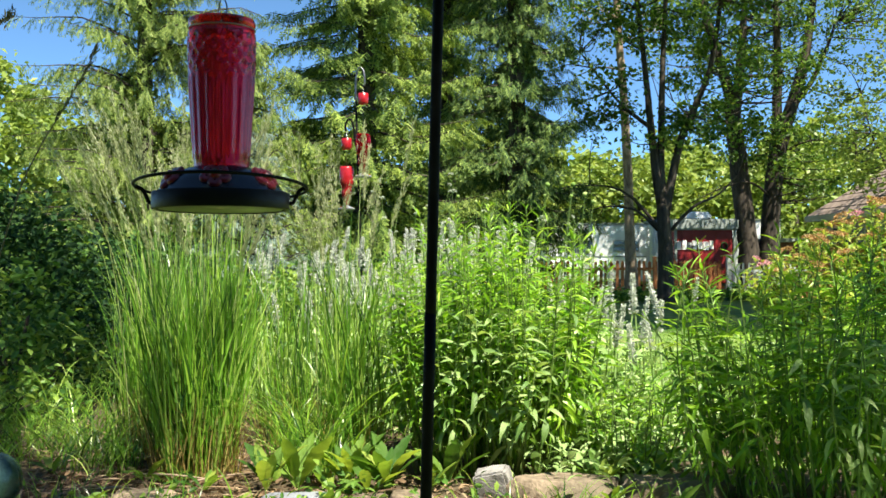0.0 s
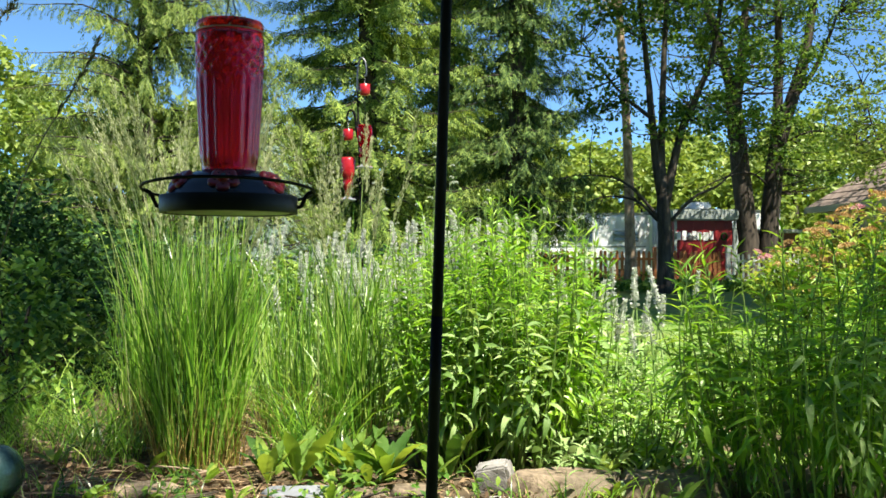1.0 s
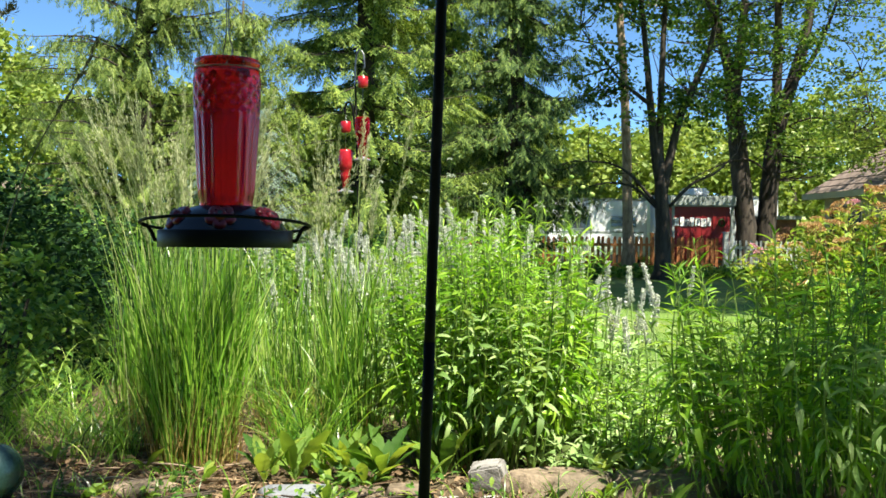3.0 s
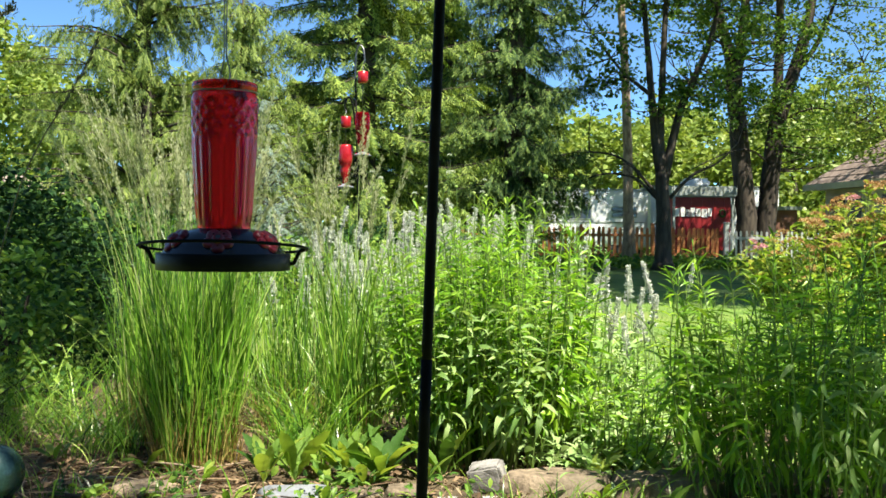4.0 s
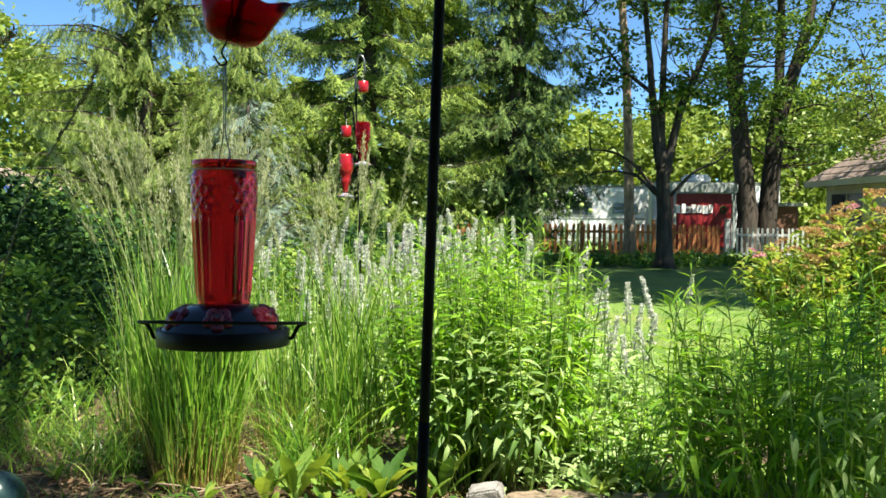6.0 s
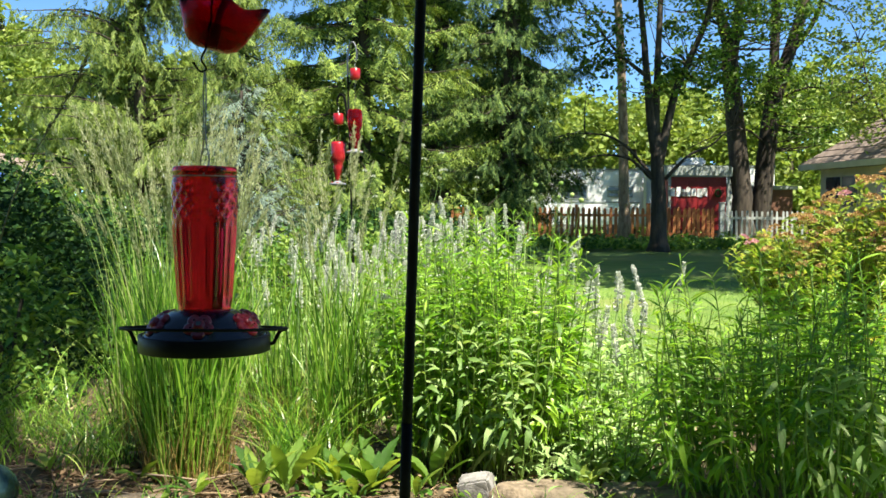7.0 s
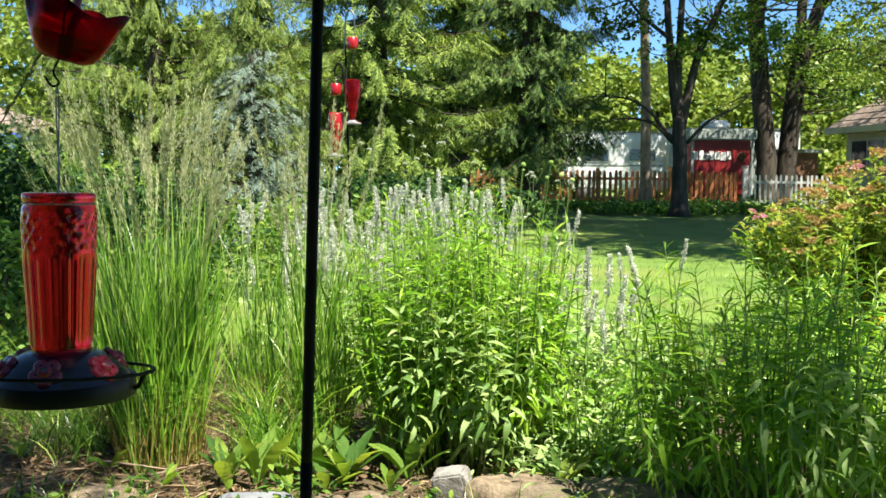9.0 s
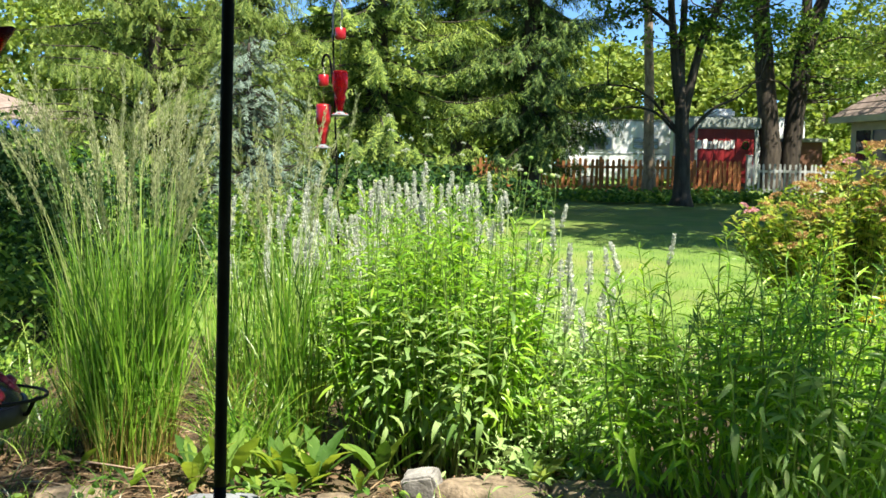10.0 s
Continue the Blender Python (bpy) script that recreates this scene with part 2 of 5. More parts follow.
def mesh_of(name, V, F, mat, smooth=True):
    """Mesh data from vertices (n, 3) and a list of face arrays (m, k)."""
    me = bpy.data.meshes.new(name)
    V = np.asarray(V, dtype=np.float32)
    loops = np.concatenate([np.asarray(f, dtype=np.int32).ravel() for f in F])
    sizes = np.concatenate([np.full(len(f), np.asarray(f).shape[1], dtype=np.int32) for f in F])
    me.vertices.add(len(V))
    me.vertices.foreach_set("co", V.ravel())
    me.loops.add(len(loops))
    me.loops.foreach_set("vertex_index", loops)
    me.polygons.add(len(sizes))
    me.polygons.foreach_set("loop_start", np.concatenate(([0], np.cumsum(sizes)[:-1])).astype(np.int32))
    me.polygons.foreach_set("use_smooth", np.full(len(sizes), smooth))
    me.materials.append(mat)
    me.update(calc_edges=True)
    me.validate()
    return me


def piece(name, me, parent=None, m=None, label="", kind=""):
    ob = new(name, me)
    if parent:
        ob.parent = parent
    if m is not None:
        ob.matrix_basis = m
    return tagged(ob, label, kind=kind)


class Geo:
    """Gathers vertices and faces for one mesh."""

    def __init__(self):
        self.v, self.f, self.n = [], {}, 0

    def add(self, V, *faces):
        V = np.asarray(V, dtype=float).reshape(-1, 3)
        for f in faces:
            f = np.asarray(f, dtype=np.int64)
            if len(f):
                self.f.setdefault(f.shape[1], []).append(f + self.n)
        self.v.append(V)
        self.n += len(V)
        return self

    def part(self, name, mat, parent=None, label="", smooth=True, kind=""):
        me = mesh_of(name, np.concatenate(self.v), [np.concatenate(f) for f in self.f.values()], mat, smooth)
        return piece(name, me, parent, None, label, kind)

    def mesh(self, name, mat, smooth=True):
        return mesh_of(name, np.concatenate(self.v), [np.concatenate(f) for f in self.f.values()], mat, smooth)


def part(name, bm, mat, parent=None, label="", smooth=False):
    me = bpy.data.meshes.new(name)
    bm.normal_update()
    bm.to_mesh(me)
    bm.free()
    me.materials.append(mat)
    for p in me.polygons:
        p.use_smooth = smooth
    return piece(name, me, parent, None, label)


def box(cx, cy, cz, sx, sy, sz, bevel=0.0, turn=0.0, bm=None):
    """A block by its centre and sizes, edges bevelled; turn: degrees about z."""
    own = bmesh.new()
    bmesh.ops.create_cube(own, size=1.0)
    bmesh.ops.scale(own, vec=(sx, sy, sz), verts=own.verts)
    if bevel:
        bmesh.ops.bevel(own, geom=own.edges[:], offset=bevel, segments=2, affect="EDGES")
    bmesh.ops.transform(own, matrix=pose(cx, cy, cz, 0, 0, turn), verts=own.verts)
    if bm is None:
        return own
    tmp = bpy.data.meshes.new("tmp")
    own.to_mesh(tmp)
    own.free()
    bm.from_mesh(tmp)
    bpy.data.meshes.remove(tmp)
    return bm


def tube(pts, rad, sides=6, caps=True):
    """A round tube through points with a radius at each."""
    P = np.asarray(pts, dtype=float)
    rad = np.broadcast_to(np.asarray(rad, dtype=float), (len(P),))
    T = np.gradient(P, axis=0)
    T /= np.linalg.norm(T, axis=1)[:, None] + 1e-9
    ref = np.array([0.13, 0.97, 0.2]) if abs(T[:, 2]).mean() > 0.6 else np.array([0.0, 0.0, 1.0])
    A = np.cross(T, ref)
    A /= np.linalg.norm(A, axis=1)[:, None] + 1e-9
    B = np.cross(T, A)
    th = np.linspace(0, 2 * np.pi, sides, endpoint=False)
    V = P[:, None] + rad[:, None, None] * (np.cos(th)[None, :, None] * A[:, None] + np.sin(th)[None, :, None] * B[:, None])
    i, j = np.meshgrid(np.arange(len(P) - 1), np.arange(sides), indexing="ij")
    a, b = i * sides + j, i * sides + (j + 1) % sides
    F = np.stack([a, b, b + sides, a + sides], -1).reshape(-1, 4)
    out = [F]
    if caps:
        out += [np.arange(sides)[None, ::-1], (len(P) - 1) * sides + np.arange(sides)[None]]
    return (V.reshape(-1, 3), *out)


def smooth_line(pts, n):
    """Points resampled along a smooth (Catmull-Rom) line."""
    P = np.asarray(pts, dtype=float)
    Q = np.vstack([2 * P[0] - P[1], P, 2 * P[-1] - P[-2]])
    s = np.linspace(0, len(P) - 1 - 1e-6, n)
    k = s.astype(int)
    u = (s - k)[:, None]
    a, b, c, d = Q[k], Q[k + 1], Q[k + 2], Q[k + 3]
    return 0.5 * (2 * b + (c - a) * u + (2 * a - 5 * b + 4 * c - d) * u ** 2 + (3 * b - a - 3 * c + d) * u ** 3)


def lathe(profile, sides=48, shape=None):
    """A turned form from (radius, height) pairs; shape(theta, k) scales the radius. Ends with radius 0 close."""
    P = np.asarray(profile, dtype=float)
    th = np.linspace(0, 2 * np.pi, sides, endpoint=False)
    V = np.zeros((len(P), sides, 3))
    for k, (r, z) in enumerate(P):
        rr = r * (shape(th, k) if shape else 1.0)
        V[k, :, 0], V[k, :, 1], V[k, :, 2] = rr * np.cos(th), rr * np.sin(th), z
    i, j = np.meshgrid(np.arange(len(P) - 1), np.arange(sides), indexing="ij")
    a, b = i * sides + j, i * sides + (j + 1) % sides
    F = np.stack([a, b, b + sides, a + sides], -1).reshape(-1, 4)
    return V.reshape(-1, 3), F


def leaf_form(width, bend, fold=0.25, stations=5, wave=0.0, belly=0.42):
    """A leaf of length 1 along +y: width over length, downward bend in radians, folded along its midrib."""
    t = np.linspace(0, 1, stations)
    w = width * 0.5 * np.sin(np.pi * np.clip(t, 0.02, 0.985) ** (math.log(0.5) / math.log(belly))) ** 0.85
    ang = bend * t
    y = np.concatenate(([0], np.cumsum(np.cos(ang[:-1]) / (stations - 1))))
    z = np.concatenate(([0], np.cumsum(-np.sin(ang[:-1]) / (stations - 1))))
    rip = wave * np.sin(t * 17)
    V = np.zeros((stations, 3, 3))
    V[:, 0], V[:, 1], V[:, 2] = np.stack([-w, y, z + w * fold + rip], -1), np.stack([0 * w, y, z], -1), np.stack([w, y, z + w * fold - rip], -1)
    i, j = np.meshgrid(np.arange(stations - 1), np.arange(2), indexing="ij")
    a = i * 3 + j
    return V.reshape(-1, 3), np.stack([a, a + 1, a + 4, a + 3], -1).reshape(-1, 4)


def frames_of(Y, up=(0, 0, 1), roll=None):
    """Rotations whose y axis is the given way and whose z axis leans to up."""
    Y = Y / (np.linalg.norm(Y, axis=1)[:, None] + 1e-9)
    X = np.cross(Y, np.broadcast_to(np.asarray(up, dtype=float), Y.shape))
    X /= np.linalg.norm(X, axis=1)[:, None] + 1e-9
    Z = np.cross(X, Y)
    if roll is not None:
        c, s = np.cos(roll)[:, None], np.sin(roll)[:, None]
        X, Z = c * X + s * Z, c * Z - s * X
    return np.stack([X, Y, Z], -1)


def scatter(geo, form, M, size, at):
    """Copies of a small form with rotations (n, 3, 3), sizes (n,) or (n, 3) and places (n, 3)."""
    V, F = form
    size = np.asarray(size, dtype=float)
    size = size[:, None, None] if size.ndim == 1 else size[:, None, :]
    W = np.einsum("nij,nkj->nki", M, V[None] * size) + at[:, None]
    n, k = W.shape[:2]
    geo.add(W.reshape(-1, 3), (F[None] + (np.arange(n) * k)[:, None, None]).reshape(-1, F.shape[1]))


def in_ball(n, shell=0.0):
    d = R.normal(size=(n, 3))
    d /= np.linalg.norm(d, axis=1)[:, None]
    return d * (shell + (1 - shell) * R.random(n) ** (1 / 3))[:, None]


def blades(geo, base, height, lean_dir, lean, droop, width, seg=7):
    """Grass blades: each rises from its base, leans and bends over towards the tip."""
    n = len(base)
    t = np.linspace(0, 1, seg)[None, :]
    L = np.stack([np.cos(lean_dir), np.sin(lean_dir), np.zeros(n)], -1)
    out = (lean[:, None] * t + droop[:, None] * t ** 2.6) * height[:, None]
    up = height[:, None] * (t - 0.5 * droop[:, None] * t ** 3.2)
    P = base[:, None] + L[:, None] * out[..., None]
    P[..., 2] += up
    side = R.random(n) * 2 * np.pi
    S = np.stack([np.cos(side), np.sin(side), np.zeros(n)], -1)[:, None]
    w = (width[:, None] * np.clip(1.15 - t, 0.06, 0.8))[..., None]
    V = np.stack([P - S * w, P + S * w], 2).reshape(-1, 3)
    i, j = np.meshgrid(np.arange(n), np.arange(seg - 1), indexing="ij")
    a = (i * seg + j) * 2
    geo.add(V, np.stack([a, a + 1, a + 3, a + 2], -1).reshape(-1, 4))
    return P

# ---- ground ----


def sheet(name, xs, ys, zf, mat, label, category):
    X, Y = np.meshgrid(xs, ys)
    Z = zf(X, Y)
    nx = len(xs)
    i, j = np.meshgrid(np.arange(len(ys) - 1), np.arange(nx - 1), indexing="ij")
    a = i * nx + j
    me = mesh_of(name, np.stack([X, Y, Z], -1).reshape(-1, 3), [np.stack([a, a + 1, a + nx + 1, a + nx], -1).reshape(-1, 4)], mat)
    return tagged(new(name, me), label, category, kind="structure")


def bumps(X, Y, f, amp):
    return np.vectorize(lambda x, y: amp * noise.noise((x * f, y * f, 3.1)))(X, Y)


far_axis = np.concatenate([np.linspace(-900, -60, 8), np.linspace(-50, 60, 70), np.linspace(80, 1200, 8)])
sheet("ground", far_axis, far_axis, lambda X, Y: bumps(X, Y, 0.13, 0.05) * (np.abs(X) < 60) * (Y < 70) - 0.04, M_LAWN, "mown green lawn with patchy turf", "lawn")


def bed_height(X, Y):
    edge = np.clip(1 - np.maximum(np.abs(X + 0.3) / 3.0, np.abs(Y - 4.7) / 2.2) ** 6, 0, 1)
    return -0.09 + edge * (0.08 + bumps(X, Y, 3.1, 0.018) + bumps(X, Y, 9.0, 0.01))


sheet("garden_bed", np.linspace(-3.3, 2.7, 150), np.linspace(2.5, 6.9, 110), bed_height, M_SOIL, "brown garden soil strewn with dry leaf litter", "soil")

# short turf on the sunlit part of the lawn
n = 16000
gx, gy = R.uniform(-0.5, 6.5, n), 6.6 + 9.5 * R.random(n) ** 1.3
turf = Geo()
blades(turf, np.stack([gx, gy, np.full(n, -0.04)], -1), R.uniform(0.035, 0.085, n), R.random(n) * 6.28, R.uniform(0, 0.5, n), R.uniform(0, 0.5, n), R.uniform(0.0015, 0.003, n), 3)
tagged(turf.part("lawn_grass", M_GRASS, None, smooth=False), "short mown lawn grass in the sun", "grass", kind="stuff")

# the house that the view is taken from, behind the viewer
back = tagged(new("wall_south"), "dark sided house wall behind the viewer", "wall", kind="structure")
back.location = (0, -2.6, 0)
part("siding", box(0, 0, 1.6, 18, 0.2, 3.3, 0.01), M_BACKWALL, back)
part("eave", box(0, 0.45, 3.3, 18.6, 1.3, 0.14, 0.02), M_BACKWALL, back)

# ---- trees ----
FAR_LEAF = (np.array([(0, 0, 0), (0.34, 0.45, 0.12), (0, 1, -0.1), (-0.34, 0.5, 0.1)]), np.array([(0, 1, 2, 3)]))
MID_LEAF = leaf_form(0.55, 0.5, 0.3, 3)
OVAL_LEAF = leaf_form(0.52, 0.5, 0.3, 4)


def spray_form(pairs=7, spread=0.95, flat=0.25):
    """A flat needle spray of length 1 along +y with side fingers."""
    V, F = [], []

    def strip(p, q, w):
        p, q = np.array(p), np.array(q)
        d = q - p
        s = np.cross(d, (0, 0, 1))
        s = s / (np.linalg.norm(s) + 1e-9) * w
        k = len(V)
        V.extend([p - s * 0.5, p + s * 0.5, q + s * 0.8, q - s * 0.8])
        F.append((k, k + 1, k + 2, k + 3))

    strip((0, 0, 0), (0, 1, -0.12), 0.025)
    for i in range(pairs):
        y = 0.08 + 0.86 * i / (pairs - 1)
        ln = 0.3 * (1 - 0.55 * y) * R.uniform(0.7, 1.3)
        for sx in (-1, 1):
            strip((0, y, -0.12 * y), (sx * ln * spread, y + ln * 0.75, -0.12 * y - flat * ln * R.uniform(-0.4, 1.8)), 0.038)
    return np.array(V), np.array(F)


SPRAY = spray_form(6, 0.85, 0.5)
HANGING = spray_form(6, 0.6, 0.7)


def conifer(name, base, height, reach, label, leaf_mat, bark, whorls=26, per=7, sweep=-0.15, hang=0.4, low=0.3, size=0.42, step=0.17, lean=(0, 0), full=1.0, form=SPRAY, thin=0.0, fill=0, bare=(0, 0), crown_top=9.0):
    """A spruce-like tree: trunk, whorled limbs that sweep down and lift at the tip, and needle sprays along them."""
    tree = thing(name, base, label, "tree")
    H = height
    ax = lambda z: np.array([lean[0] * z / H, lean[1] * z / H, z])
    zs = np.linspace(0, H, 14)
    Geo().add(*tube([ax(z) for z in zs], 0.017 * H * (1 - zs / H) ** 0.9 + 0.02, 10)).part("trunk", bark, tree)
    Y, at, sz = [], [], []
    for k in range(whorls):
        z0 = low + (H - low - min(0.3, 0.04 * H)) * (k / (whorls - 1)) ** 1.1
        for _ in range(per):
            if R.random() < thin:
                continue
            th = R.random() * 6.28
            z = z0 + R.normal() * 0.12
            L = reach * full * max(0.0, 1 - z / H) ** 0.75 * R.uniform(0.65, 1.08) + 0.25
            d = np.array([math.cos(th), math.sin(th), 0])
            s = np.linspace(0, 1, 7)
            pts = ax(z) + d * (L * s)[:, None]
            pts[:, 2] += L * (sweep * s * 1.6 - sweep * 1.1 * s ** 3) + 0.06 * np.sin(s * 9 + th)
            Geo().add(*tube(pts, 0.012 * L ** 0.8 * (1 - s) + 0.004, 4, False)).part("limb", bark, tree)
            high = z > crown_top
            m = max(4, int(L / (step * (5.0 if high else 1.0))))
            for u in np.linspace(0.12, 1.0, m):
                p = np.array([np.interp(u, s, pts[:, c]) for c in range(3)])
                for side in (-1, 1):
                    lat = np.array([-d[1], d[0], 0]) * side
                    way = d * R.uniform(0.35, 0.8) + lat * R.uniform(0.4, 1.0) * (1.15 - u) + np.array([0, 0, -R.uniform(0.2, 1.0) * hang * 2])
                    Y.append(way)
                    at.append(p + R.normal(size=3) * 0.03)
                    sz.append(size * R.uniform(0.5, 1.3) * (1.1 - 0.35 * u) * (2.2 if high else 1.0))
    # short inner branchlets that hide the trunk, but for a bare stretch
    for _ in range(fill):
        z, th = R.uniform(low, min(H * 0.9, crown_top)), R.random() * 6.28
        if bare[0] < z < bare[1] and -2.6 < th - 6.28 * (th > 3.14) < -0.5:
            continue
        r = reach * max(0.0, 1 - z / H) ** 0.75 * R.uniform(0.03, 0.55)
        d = np.array([math.cos(th), math.sin(th), 0])
        Y.append(d * R.uniform(0.2, 0.9) + R.normal(size=3) * 0.35 + np.array([0, 0, -R.uniform(0.3, 1.2) * hang * 2 + sweep]))
        at.append(ax(z) + d * r)
        sz.append(size * R.uniform(0.6, 1.3))
    Y, at, sz = np.array(Y), np.array(at), np.array(sz)
    leaves = Geo()
    scatter(leaves, form, frames_of(Y, roll=R.normal(size=len(Y)) * 0.5), sz, at)
    leaves.part("crown", leaf_mat, tree, smooth=False, kind="stuff")
    return tree


def leaf_cloud(geo, centre, radii, count, size, form, clump=0.35, per=40, shell=0.3, flat=0.6, up=0.5):
    """Leaves in clumps through an ellipsoid; returns the clump centres."""
    k = max(1, count // per)
    C = in_ball(k, shell) * np.asarray(radii) + np.asarray(centre)
    pick = R.integers(0, k, count)
    spread = R.normal(size=(count, 3)) * clump * R.uniform(0.5, 1.2, k)[pick][:, None]
    spread[:, 2] *= flat
    P = C[pick] + spread
    th = R.random(count) * 6.28
    Y = np.stack([np.cos(th), np.sin(th), R.normal(size=count) * 0.6 - 0.25], -1)
    scatter(geo, form, frames_of(Y, roll=R.normal(size=count) * 0.9), size * R.uniform(0.6, 1.3, count), P)
    return C


def deciduous(name, base, label, limbs, clouds, leaf_mat, bark, leaf=0.12, clump=0.35, per=40, twig=True, form=OVAL_LEAF, shell=0.3, sides=10, group="", grow=1.0, bare=(), more=1.0):
    """limbs: (points, radius at start, radius at end), clouds: (centre, radii, leaves), all from the base."""
    tree = thing(name, base, label, "tree", group)
    ends = []
    for k, (pts, r0, r1) in enumerate(limbs):
        L = smooth_line(np.asarray(pts) * grow, 14)
        r0, r1 = r0 * grow, r1 * grow
        L[1:-1] += R.normal(size=(12, 3)) * r0 * 0.05
        rad = np.linspace(r0, r1, 14)
        if k == 0:
            rad[0] *= 1.5
            rad[1] *= 1.12
        Geo().add(*tube(L, rad, sides)).part("trunk" if k == 0 else "limb", bark, tree)
        ends.append(L)
    ends = np.concatenate(ends)
    crown, twigs = Geo(), Geo()
    for centre, radii, count in clouds:
        centre, radii = np.asarray(centre) * grow, np.asarray(radii) * grow
        C = leaf_cloud(crown, centre, radii, int(count * more), leaf, form, clump, int(per * more), shell)
        if twig:
            for c in C:
                d = np.linalg.norm(ends - c, axis=1) + 2.0 * (ends[:, 2] > c[2] + 0.3)
                p = ends[d.argmin()]
                if d.min() < 4.5:
                    mid = (p + c) / 2 + np.array([0, 0, -0.08 * d.min()]) + R.normal(size=3) * 0.07 * d.min()
                    twigs.add(*tube(smooth_line([p, mid, c], 6), np.linspace(0.012 + 0.008 * d.min(), 0.006, 6), 4, False))
    for k in bare:
        pts, r0, r1 = limbs[k]
        L = smooth_line(np.asarray(pts) * grow, 14)
        for j in R.integers(3, 13, 9):
            e = L[j] + (L[-1] - L[0]) * R.uniform(0.1, 0.3) + R.normal(size=3) * 0.22
            mid = (L[j] + e) / 2 + R.normal(size=3) * 0.07
            twigs.add(*tube(smooth_line([L[j], mid, e], 7), np.linspace(0.012, 0.004, 7), 4, False))
    if twigs.n:
        twigs.part("twig", bark, tree, kind="stuff")
    crown.part("crown", leaf_mat, tree, smooth=False, kind="stuff")
    return tree


# evergreens behind the garden
conifer("spruce_tree", (1.95, 25.0, 0), 17, 2.05, "tall dark green spruce with drooping limbs and a bare grey trunk", M_SPRUCE_DARK, M_BARK, 30, 9, -0.28, 0.45, 1.7, 0.4, step=0.075, form=HANGING, fill=900, bare=(2.4, 4.1))
conifer("spruce_tree", (-1.5, 22.5, 0), 15, 3.2, "broad spruce with sunlit yellow-green hanging sprays", M_SPRUCE, M_BARK, 25, 9, -0.2, 0.42, 0.2, 0.42, step=0.07, fill=1000)
conifer("spruce_tree", (0.3, 29.0, 0), 18, 3.4, "tall spruce standing behind the others", M_SPRUCE, M_BARK, 26, 8, -0.2, 0.5, 2.5, 0.6, step=0.2, fill=300)
conifer("cedar_tree", (-5.9, 21.0, 0), 12.5, 3.3, "loose yellow-green cedar with upswept limbs and sky gaps", M_CEDAR, M_BARK, 27, 9, 0.18, 0.7, 0.4, 0.33, form=HANGING, thin=0.06, step=0.09, fill=2400)
conifer("cedar_tree", (-3.6, 19.5, 0), 5.4, 1.7, "lower yellow-green cedar beside the spruce", M_CEDAR, M_BARK, 20, 9, 0.05, 0.7, 0.2, 0.36, form=HANGING, thin=0.1, step=0.11, fill=400)
conifer("blue_spruce", (-2.5, 14.0, 0), 2.6, 1.1, "young silvery blue spruce", M_BLUE, M_BARK, 16, 8, 0.05, 0.25, 0.15, 0.2, step=0.13)

# maple with a forked dark trunk
deciduous("maple_tree", (6.0, 27.0, 0), "maple with a dark forked trunk and dead lower limbs", [
    ([(0, 0, 0), (-0.02, 0, 1.6), (-0.1, 0, 3.1)], 0.225, 0.15),
    ([(-0.1, 0, 2.6), (-0.24, 0, 3.5), (-0.36, 0.1, 4.8), (-0.5, 0.2, 6.4), (-0.9, 0.2, 10.5)], 0.14, 0.05),
    ([(-0.08, 0.02, 2.8), (-0.1, 0.05, 3.7), (-0.02, 0.2, 5.4), (0.08, 0.3, 7.6), (0.3, 0.4, 11)], 0.12, 0.045),
    ([(-0.02, 0, 2.2), (0.16, -0.05, 3.2), (0.42, -0.1, 4.3), (0.8, -0.2, 5.2), (1.2, -0.2, 6.3), (1.6, -0.2, 9)], 0.13, 0.05),
    ([(-0.2, 0, 2.0), (-0.8, 0.1, 2.7), (-1.4, 0.2, 3.05), (-2.4, 0.3, 3.1)], 0.05, 0.015),
    ([(-0.2, 0, 1.9), (-0.8, -0.2, 2.4), (-1.6, -0.3, 2.5), (-2.2, -0.3, 2.3)], 0.045, 0.012),
    ([(0.15, 0, 1.9), (0.7, -0.2, 2.5), (1.3, -0.3, 2.8), (1.8, -0.3, 3.3)], 0.05, 0.014),
    ([(-0.4, 0, 4.6), (-1.2, 0.1, 5.3), (-2.2, 0.1, 6.6)], 0.06, 0.015),
    ([(1.6, -0.2, 9), (2.6, 0.8, 10.2), (4.6, 2.0, 11.2), (6.5, 2.8, 11.6)], 0.06, 0.02),
], [((0.2, 0, 8.8), (2.9, 2.2, 2.2), 5200), ((5.2, 2.6, 11.4), (4.8, 3.0, 1.4), 15000), ((0.5, 2.4, 11.2), (3.4, 2.6, 1.3), 5000), ((-1.8, 0, 6.3), (1.3, 1.2, 1.5), 1100), ((1.4, 0, 5.6), (1.5, 1.2, 1.4), 1300), ((0.9, -0.2, 4.3), (1.3, 0.9, 0.5), 600), ((-1.3, 0.1, 4.6), (0.9, 0.8, 0.5), 400)], M_MAPLE, M_BARK, 0.14, 0.24, form=FAR_LEAF, bare=(4, 5, 6, 7), more=0.95)

